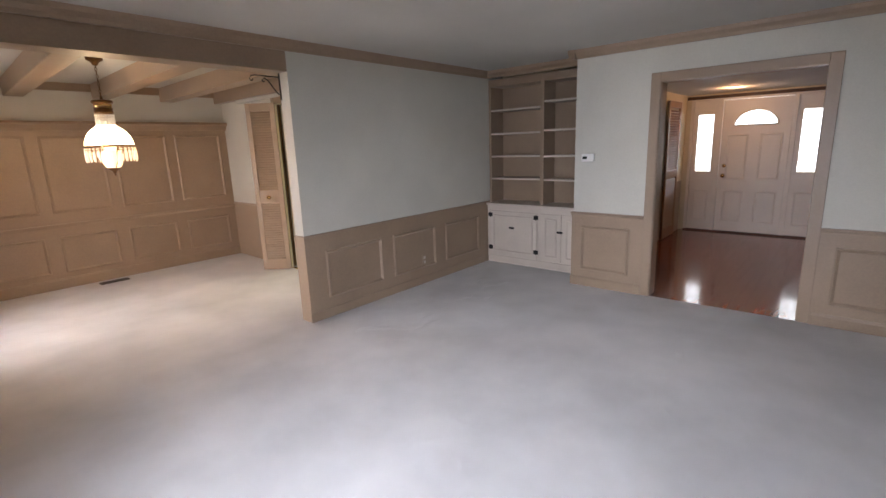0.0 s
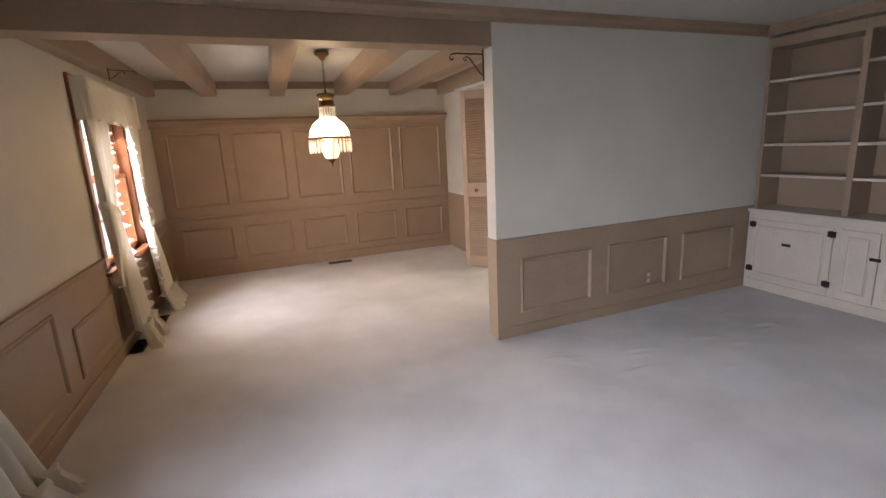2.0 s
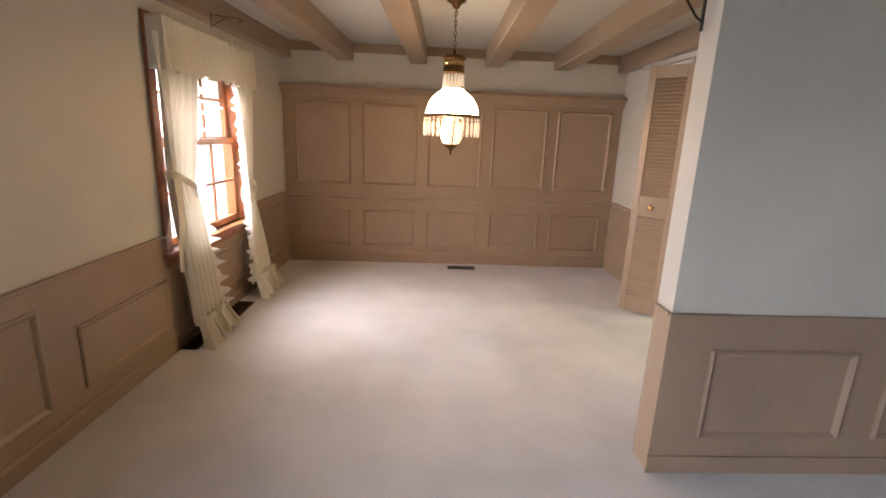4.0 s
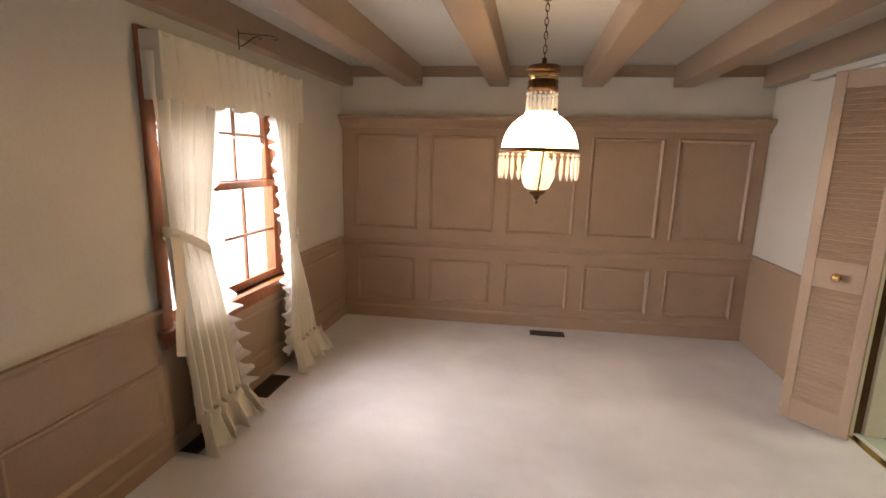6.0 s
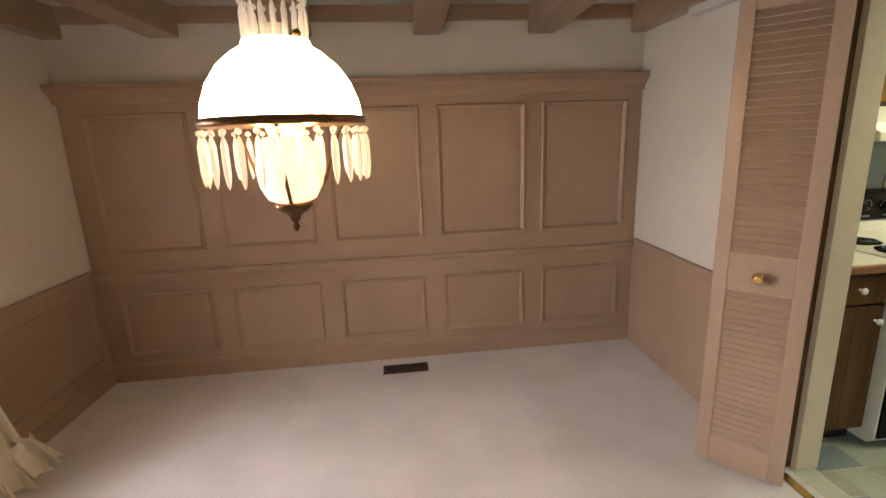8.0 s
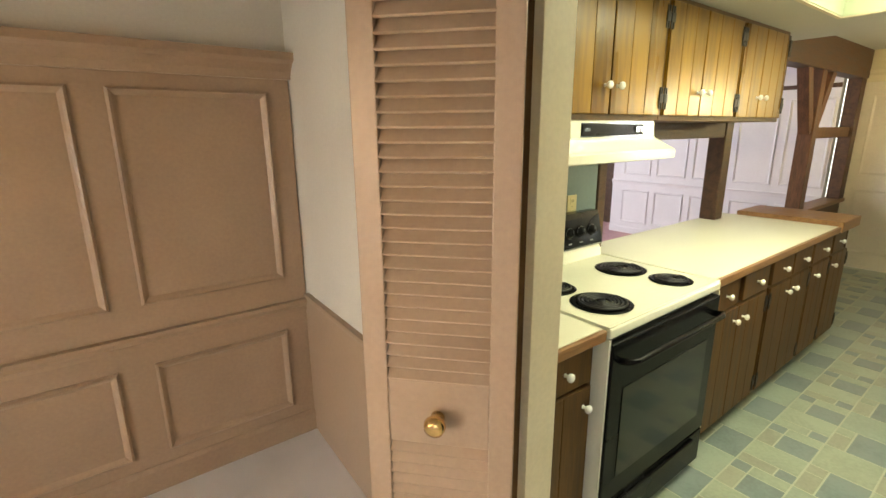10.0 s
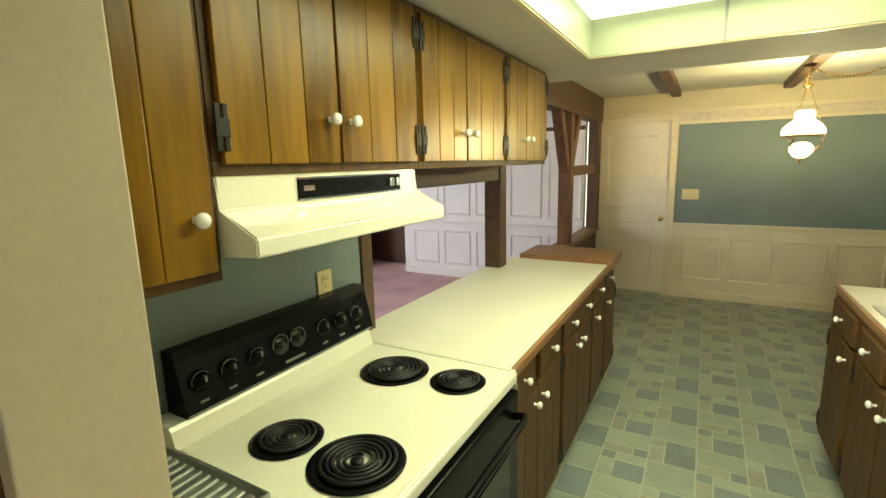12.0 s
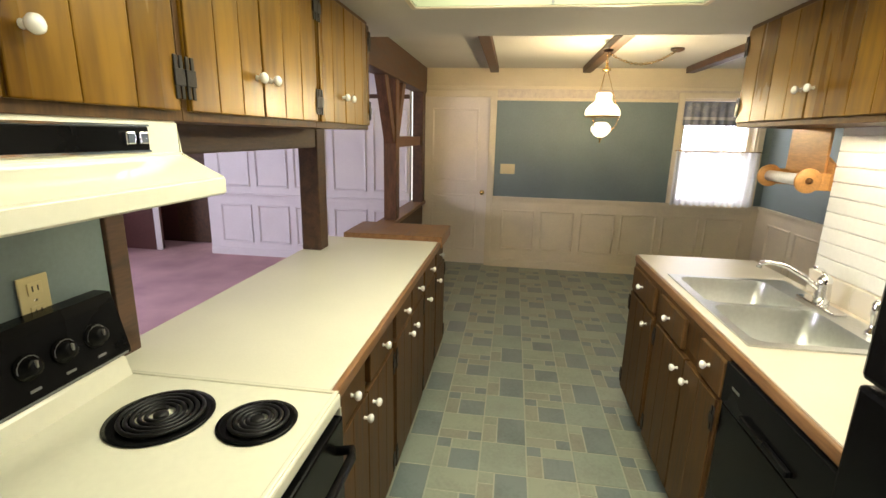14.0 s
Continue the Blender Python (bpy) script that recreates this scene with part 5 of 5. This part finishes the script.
od = part("oven_door", B(0.01, -0.012, 0.23, RW - 0.01, 0.03, 0.86, 0.006), BLACK, rg, "black glass oven door")
part("window", B(0.09, -0.015, 0.32, RW - 0.09, -0.011, 0.68, 0.001), BLACKGLASS, od)
part("handle", tube([(0.06, -0.012, 0.79), (0.06, -0.05, 0.80), (0.09, -0.06, 0.80), (RW - 0.09, -0.06, 0.80), (RW - 0.06, -0.05, 0.80), (RW - 0.06, -0.012, 0.79)], 0.012, 10), BLACK, od)
dr = part("drawer", B(0.01, -0.010, 0.06, RW - 0.01, 0.03, 0.222, 0.005), BLACK, rg)
part("lip", B(0.10, -0.022, 0.185, RW - 0.10, -0.009, 0.205, 0.004), BLACK, dr)
for x in (0, RW - 0.009):
    part("side_trim", B(x, -0.004, 0.06, x + 0.009, 0.03, 0.875), ENAMEL, rg)
bm = bmesh.new()
prof = [(RD - 0.085, 0.972), (RD - 0.085, 0.985), (RD - 0.055, 1.115), (RD - 0.045, 1.14), (RD, 1.14), (RD, 0.972)]
r0 = [bm.verts.new((0.06, y, z)) for y, z in prof]
r1 = [bm.verts.new((RW + 0.01, y, z)) for y, z in prof]
for i in range(len(prof)):
    j = (i + 1) % len(prof)
    bm.faces.new((r0[i], r0[j], r1[j], r1[i]))
bm.faces.new(r0[::-1])
bm.faces.new(r1)
cp = part("control_panel", bm, BLACK, rg, "black control panel with knobs and a clock")
nrm = Vector((0, -0.13, 0.03)).normalized()
part("riser", extrude_profile([(0.0, 0.0), (0.105, 0.0), (0.088, 0.06), (0.080, 0.07), (0.0, 0.07)], (0.012, RD, 0.902), (RW - 0.012, RD, 0.902), (0, -1, 0)), ENAMEL, rg, "almond enamel riser below the control panel")


def on_panel(x, t, lift=0.0):
    return Vector((x, RD - 0.085 + 0.03 * t, 0.985 + 0.13 * t)) + nrm * lift


for x in (0.11, 0.195, 0.285, 0.555, 0.64, 0.725):
    p = on_panel(x, 0.52, 0.001)
    k = part("knob", lathe([(0.030, 0), (0.030, 0.004), (0.022, 0.006), (0.019, 0.024), (0.012, 0.027), (0, 0.027)], p, nrm, 20), BLACK, cp)
    part("skirt_mark", tube([p + nrm * 0.006 + Vector((0.026 * math.cos(a), 0, 0.026 * math.sin(a))) for a in [math.pi * 0.15 * i for i in range(1, 12)]], 0.0011, 5), PRINT, k)
    part("pointer", B(p.x - 0.002, p.y - 0.030, p.z + 0.004, p.x + 0.002, p.y - 0.024, p.z + 0.020), PRINT, k)
    q = on_panel(x, 0.12, 0.0015)
    part("legend", B(q.x - 0.012, q.y - 0.001, q.z - 0.003, q.x + 0.012, q.y + 0.001, q.z + 0.003), PRINT, cp)
for x in (0.375, 0.445):
    p = on_panel(x, 0.55, 0.001)
    c = part("clock_dial", lathe([(0.032, 0), (0.032, 0.003), (0, 0.003)], p, nrm, 24), BLACKGLASS, cp)
    part("dial_ring", tube([p + nrm * 0.004 + Vector((0.03 * math.cos(a), 0, 0.03 * math.sin(a))) for a in [math.pi / 10 * i for i in range(20)]], 0.0012, 5, closed=True), PRINT, c)
q = on_panel(0.42, 0.10, 0.0015)
part("badge", B(q.x - 0.04, q.y - 0.001, q.z - 0.004, q.x + 0.04, q.y + 0.001, q.z + 0.004), PRINT, cp)
part("chrome_strip", boxes((0.06, RD - 0.087, 0.974, RW, RD - 0.0845, 0.979)), PRINT, cp)


def burner(x, y, r):
    e = part("burner", lathe([(r + 0.012, 0.0), (r + 0.016, 0.004), (r + 0.004, 0.005), (r * 0.9, 0.001), (0.02, 0.0), (0, 0.0)], (x, y, 0.9165), seg=40), BLACK, rg, "black drip pan with a dark coil element")
    turns = 5 if r > 0.085 else 4
    pts = []
    n = turns * 30
    for i in range(n + 1):
        a = 2 * math.pi * turns * i / n
        rr = r * 0.24 + (r * 0.93 - r * 0.24) * i / n
        pts.append((x + rr * math.cos(a), y + rr * math.sin(a), 0.926))
    part("coil", tube(pts, 0.0052 if r > 0.085 else 0.005, 6), COIL, e)
    part("centre_cap", lathe([(0.016, 0), (0.016, 0.008), (0.008, 0.011), (0, 0.011)], (x, y, 0.918), seg=14), COIL, e)


burner(0.625, 0.36, 0.098)
burner(0.645, 0.135, 0.072)
burner(0.18, 0.155, 0.098)
burner(0.175, 0.375, 0.075)

# hood
hd = thing("range_hood", "almond enamel range hood with a black control strip", "hood", (3.78, 5.80, 1.37))
HW = 0.725
bm = bmesh.new()
prof = [(0.0, 0.050), (0.0, 0.088), (0.105, 0.135), (0.105, 0.205), (0.45, 0.205), (0.45, 0.03), (0.40, 0.03), (0.02, 0.050)]
r0 = [bm.verts.new((0, y, z)) for y, z in prof]
r1 = [bm.verts.new((HW, y, z)) for y, z in prof]
for i in range(len(prof)):
    j = (i + 1) % len(prof)
    bm.faces.new((r0[i], r0[j], r1[j], r1[i]))
bm.faces.new(r0[::-1])
bm.faces.new(r1)
bmesh.ops.bevel(bm, geom=list(bm.edges), offset=0.004, segments=2, affect='EDGES')
part("shell", bm, ENAMEL, hd)
st = part("control_strip", B(0.21, 0.100, 0.146, 0.63, 0.106, 0.192, 0.002), BLACK, hd, "black control strip with two switches")
part("strip_edge", boxes((0.205, 0.101, 0.142, 0.635, 0.105, 0.146), (0.205, 0.101, 0.192, 0.635, 0.105, 0.196)), CHROME, st)
for x in (0.575, 0.608):
    part("switch", B(x - 0.011, 0.090, 0.158, x + 0.011, 0.101, 0.182, 0.003), CHROME, st)
part("badge", B(0.225, 0.098, 0.164, 0.26, 0.100, 0.176), CHROME, st)


def plate(name, at, rz, label, mat, kind):
    th = thing(name, label, "outlet" if kind == "outlet" else "switch", at, rz)
    w = 0.036 if kind == "outlet" else 0.085
    part("plate", B(-w, -0.006, -0.058, w, 0, 0.058, 0.003), mat, th)
    if kind == "outlet":
        for z in (0.028, -0.028):
            s = part("socket", B(-0.017, -0.009, z - 0.015, 0.017, -0.005, z + 0.015, 0.003), mat, th)
            part("slot", boxes((-0.008, -0.0095, z - 0.006, -0.005, -0.0085, z + 0.007), (0.005, -0.0095, z - 0.006, 0.008, -0.0085, z + 0.007)), DARK, s)
        part("screw", lathe([(0.003, 0), (0.003, 0.001), (0, 0.001)], (0, -0.006, 0), (0, -1, 0), 8), CHROME, th)
    else:
        for x in (-0.05, 0, 0.05):
            part("toggle", B(x - 0.005, -0.016, -0.008, x + 0.005, -0.005, 0.012, 0.002), mat, th)
    return th


plate("wall_outlet", (4.42, 6.257, 1.165), 0, "ivory outlet plate on the grey-blue wall above the range", IVORY, "outlet")
plate("light_switch", (KX - 0.004, 5.225, 1.19), 90, "ivory triple switch plate on the blue wall", IVORY, "switch")

# wire dish rack on the counter beside the range
rk = thing("baking_tray", "dull metal broiler tray with slots lying on the counter", "tray", (3.425, 5.80, 0.916))
part("pan", boxes((0.0, 0.0, 0, 0.33, 0.36, 0.006), (0, 0, 0, 0.008, 0.36, 0.03), (0.322, 0, 0, 0.33, 0.36, 0.03), (0.008, 0, 0, 0.322, 0.008, 0.03), (0.008, 0.352, 0, 0.322, 0.36, 0.03), bevel=0.002), STEEL, rk)
part("slotted_top", boxes(*[(0.02, 0.02 + 0.028 * i, 0.020, 0.31, 0.036 + 0.028 * i, 0.028) for i in range(12)], bevel=0.003), STEEL, rk)

# dishwasher and refrigerator
dw = thing("dishwasher", "black dishwasher under the sink counter", "dishwasher", (4.49, 3.84, 0))
part("body", B(0.005, 0, 0.10, 0.563, 0.57, 0.872), BLACK, dw)
part("door", B(0.005, 0.57, 0.13, 0.563, 0.60, 0.72, 0.004), BLACK, dw)
part("control_panel", B(0.005, 0.57, 0.725, 0.563, 0.605, 0.868, 0.004), BLACK, dw)
part("handle", B(0.16, 0.605, 0.745, 0.41, 0.62, 0.765, 0.004), BLACK, dw)
part("badge", B(0.45, 0.605, 0.80, 0.50, 0.607, 0.81), CHROME, dw)
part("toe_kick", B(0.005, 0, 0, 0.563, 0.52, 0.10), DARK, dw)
rf = thing("refrigerator", "black refrigerator at the end of the sink counter", "refrigerator", (3.72, 3.83, 0))
part("body", B(0, 0, 0.02, 0.75, 0.60, 1.62, 0.008), BLACK, rf)
part("freezer_door", B(0, 0.603, 1.12, 0.75, 0.655, 1.62, 0.012), BLACK, rf)
part("fridge_door", B(0, 0.603, 0.08, 0.75, 0.655, 1.11, 0.012), BLACK, rf)
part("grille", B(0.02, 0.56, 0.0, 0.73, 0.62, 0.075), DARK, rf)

# luminous ceiling
lc = thing("ceiling_light_box", "large lit fluorescent light box recessed in the kitchen ceiling", "lamp", (3.95, 4.47, SOF))
lw, ld, lh = 1.70, 1.14, 0.17
part("diffuser", B(0.0, 0.0, lh, lw, ld, lh + 0.012), PANEL, lc, "glowing white diffuser panel")
part("side_panel", B(lw - 0.006, 0, 0.0, lw, ld, lh), PANELSIDE, lc)
part("side_panel", B(0, 0, 0.0, 0.006, ld, lh), PANELSIDE, lc)
part("side_panel", B(0.006, 0, 0, lw - 0.006, 0.006, lh), PANELSIDE, lc)
part("side_panel", B(0.006, ld - 0.006, 0, lw - 0.006, ld, lh), PANELSIDE, lc)
part("mullion", boxes((0.0, 0.57, lh - 0.012, lw, 0.582, lh), (lw - 0.014, 0.57, 0.0, lw - 0.006, 0.582, lh - 0.012)), PRINT, lc)
part("mullion", boxes((0.84, 0.0, lh - 0.010, 0.852, 0.57, lh), (0.84, 0.582, lh - 0.010, 0.852, ld, lh)), PRINT, lc)
part("trim", boxes((-0.02, -0.02, -0.006, lw + 0.02, 0.0, 0.0), (-0.02, ld, -0.006, lw + 0.02, ld + 0.02, 0.0), (-0.02, 0, -0.006, 0, ld, 0), (lw, 0, -0.006, lw + 0.02, ld, 0)), CREAM, lc)

# breakfast pendant with a swagged chain
bp = thing("pendant_lamp", "lit white glass pendant lamp hung on a swagged chain", "lamp", (7.65, 4.47, 1.525))
part("shade", lathe([(0.133, 0.215), (0.138, 0.225), (0.133, 0.26), (0.108, 0.295), (0.075, 0.318), (0.058, 0.345), (0.064, 0.375), (0.05, 0.395), (0.047, 0.393), (0.06, 0.373), (0.053, 0.345), (0.07, 0.312), (0.103, 0.289), (0.127, 0.255)], seg=32), SHADE2, bp, "glowing white glass shade").visible_shadow = False
part("rim", lathe([(0.129, 0.20), (0.136, 0.20), (0.138, 0.215), (0.129, 0.215)], seg=32), BRASS, bp)
part("font", lathe([(0.02, 0.045), (0.05, 0.06), (0.075, 0.095), (0.078, 0.125), (0.055, 0.155), (0.03, 0.165), (0, 0.165)], seg=24), SHADE2, bp).visible_shadow = False
part("finial", lathe([(0, 0), (0.007, 0.006), (0.005, 0.02), (0.014, 0.032), (0.026, 0.045), (0, 0.05)], seg=14), BRASS, bp)
for a in (0.3, 2.4, 4.5):
    c, s = math.cos(a), math.sin(a)
    part("arm", tube([(0.131 * c, 0.131 * s, 0.21), (0.11 * c, 0.11 * s, 0.14), (0.04 * c, 0.04 * s, 0.055)], 0.004, 6), BRASS, bp)
    part("hanger_wire", tube([(0.131 * c, 0.131 * s, 0.21), (0.012 * c, 0.012 * s, 0.56)], 0.0022, 5), BRASS, bp)
part("hook_cap", lathe([(0.0, 0.56), (0.03, 0.56), (0.035, 0.57), (0.012, 0.59), (0.01, 0.62), (0, 0.62)], seg=14), BRASS, bp)
part("canopy", lathe([(0.0, 0.70), (0.03, 0.70), (0.04, 0.712), (0.04, 0.72), (0, 0.72)], seg=16), DARKWOOD, bp)


def link_chain(p, q, sag, n, parent):
    p, q = Vector(p), Vector(q)
    for i in range(n):
        t = (i + 0.5) / n
        c = p.lerp(q, t) - Vector((0, 0, sag * 4 * t * (1 - t)))
        t2 = min(1, t + 0.01)
        c2 = p.lerp(q, t2) - Vector((0, 0, sag * 4 * t2 * (1 - t2)))
        dr_ = (c2 - c).normalized() if (c2 - c).length > 0 else Vector((0, 0, 1))
        side = dr_.cross(Vector((0.3, 0.9, 0.1))).normalized()
        if i % 2:
            side = dr_.cross(side)
        L = (q - p).length / n * 0.72
        part("chain_link", tube([c + dr_ * L * math.sin(2 * math.pi * k / 10) + side * 0.009 * math.cos(2 * math.pi * k / 10) for k in range(10)], 0.0028, 5, closed=True), BRASS, parent)


link_chain((0, 0, 0.60), (0, 0, 0.71), 0.0, 5, bp)
link_chain((0, 0, 0.70), (0.35, -0.62, 0.775), 0.10, 26, bp)
part("swag_canopy", lathe([(0.0, 0.755), (0.03, 0.757), (0.055, 0.772), (0.055, 0.785), (0, 0.785)], (0.35, -0.62, 0), seg=18), DARKWOOD, bp)

# white door in the far wall
kd = thing("interior_door", "closed off-white panelled door with a brass knob", "door", (KX + 0.03, 5.86, 0.01))
kd["kind"] = "structure"
part("slab", B(0, -0.40, 0, 0.035, 0.40, 1.985, 0.002), DOORWHITE, kd)
for z0, z1 in ((0.17, 0.86), (1.02, 1.86)):
    part("panel", ring_frame(-0.28, z0, 0.28, z1, 0.03, 0.008, lambda u, v, n: Vector((-n, u, v))), DOORWHITE, kd)
part("knob", lathe([(0.028, 0), (0.028, 0.005), (0.01, 0.01), (0.01, 0.03), (0.026, 0.04), (0.028, 0.055), (0.018, 0.066), (0, 0.067)], (0, -0.345, 0.89), (-1, 0, 0), 18), BRASS, kd)
for z in (0.25, 1.72):
    part("hinge", B(-0.006, 0.385, z - 0.045, 0.004, 0.40, z + 0.045, 0.001), BRASS, kd)
structure("door_trim", boxes((KX - 0.016, 5.385, 0, KX, 5.455, 2.06), (KX - 0.016, 6.265, 0, KX, 6.33, 2.06), (KX - 0.016, 5.455, 1.995, KX, 6.265, 2.06), bevel=0.003), CREAM)
structure("door_frame_jamb", boxes((KX, 5.45, 0, KX + 0.13, 5.46, 2.0), (KX, 6.262, 0, KX + 0.13, 6.27, 2.0), (KX + 0.08, 5.45, 0, KX + 0.13, 6.27, 2.0)), CREAM)
hd2 = thing("hall_door", "dark grey-brown door standing in the family room hallway", "door", (9.47, 9.0, 0))
part("slab", B(0, 0.05, 0.01, 0.03, 0.80, 2.0, 0.003), DARKWOOD, hd2)


# ---- pieces: floors and boards ----
# white boards behind the sink
pw = structure("wall_sink_boards", B(4.40, 3.80, 1.016, 5.775, 3.803, 1.63), PLANKS, "white painted horizontal boards above the sink")
z = 1.02
while z < 1.62:
    part("board", B(4.40, 3.803, z, 5.775, 3.812, min(z + 0.061, 1.628), 0.003), PLANKS, pw)
    z += 0.064

# foyer hardwood
hw = structure("floor_foyer", B(4.52, -1.2, -0.02, 8.4, 2.2, -0.004), DARK, "glossy red-brown hardwood floor")
rng = random.Random(11)
y = -1.2
while y < 2.2:
    x = 4.52 - rng.uniform(0, 0.8)
    while x < 8.4:
        ln = rng.uniform(0.7, 1.5)
        a, b = max(x, 4.52), min(x + ln, 8.4)
        if b - a > 0.05:
            part("plank", B(a + 0.0003, y + 0.0003, -0.008, b - 0.0003, y + 0.0817, rng.uniform(-0.0001, 0.0001)), HARDWOOD, hw)
        x += ln
    y += 0.082

# kitchen floor of embossed tiles in a repeating mixed pattern
kf = structure("floor_kitchen", boxes((3.24, 3.62, -0.02, 5.77, 6.32, -0.0015), (5.77, 2.42, -0.02, 9.2, 6.32, -0.0015)), GROUT, "sage green vinyl floor in a mixed square pattern")
U = 0.0768
# column from the north, row from the west, width, length, colour
PATTERN = [(0, 5, 1, 1, 2), (0, 3, 1, 2, 3), (1, 5, 2, 1, 0), (1, 3, 2, 2, 2), (3, 3, 3, 3, 1), (0, 1, 3, 2, 0), (0, 0, 2, 1, 3), (2, 0, 1, 1, 2), (3, 2, 1, 1, 0), (3, 0, 1, 2, 3), (4, 0, 2, 3, 2)]
meshes = {}
joined = [bmesh.new() for _ in TILES]
count = 0
for bi in range(-4, 9):
    for bj in range(-2, 7):
        for pu, pv, h, w, c in PATTERN:
            x0, y0 = 5.245 + (bi * 6 + pv) * U, 5.482 - (bj * 6 + pu + h) * U
            if (bi * 3 + bj * 5 + pu) % 7 == 0 and c != 2:
                c = (0, 1, 3)[(c + bi) % 3]
            x1, y1 = x0 + w * U, y0 + h * U
            if x0 < 3.25 or y0 < 2.42:
                continue
            if x1 > 9.18 or y1 > 6.3 or (x0 < 5.79 and y0 < 3.8):
                continue
            if y0 > 5.66 and x1 < 6.75 or (y1 < 4.36 and x1 < 6.26):
                continue
            g = 0.0035
            near = 4.55 < (y0 + y1) / 2 < 5.6 and 4.3 < x0 < 7.9
            if near and count < 300:
                count += 1
                key = (w, h, c)
                if key not in meshes:
                    ob = part("tile", B(g, g, -0.004, w * U - g, h * U - g, 0.0, 0.0012), TILES[c], kf)
                    meshes[key] = ob.data
                else:
                    ob = new("tile", meshes[key])
                    ob.parent = kf
                ob.location = (x0, y0, 0)
            else:
                q = joined[c]
                vs = [q.verts.new(p) for p in ((x0 + g, y0 + g, 0), (x1 - g, y0 + g, 0), (x1 - g, y1 - g, 0), (x0 + g, y1 - g, 0))]
                lo = [q.verts.new((v.co.x, v.co.y, -0.004)) for v in vs]
                q.faces.new(vs)
                for i in range(4):
                    q.faces.new((vs[i], lo[i], lo[(i + 1) % 4], vs[(i + 1) % 4]))
for q, m in zip(joined, TILES):
    tagged(part("tile_field", q, m, kf), kind="stuff")
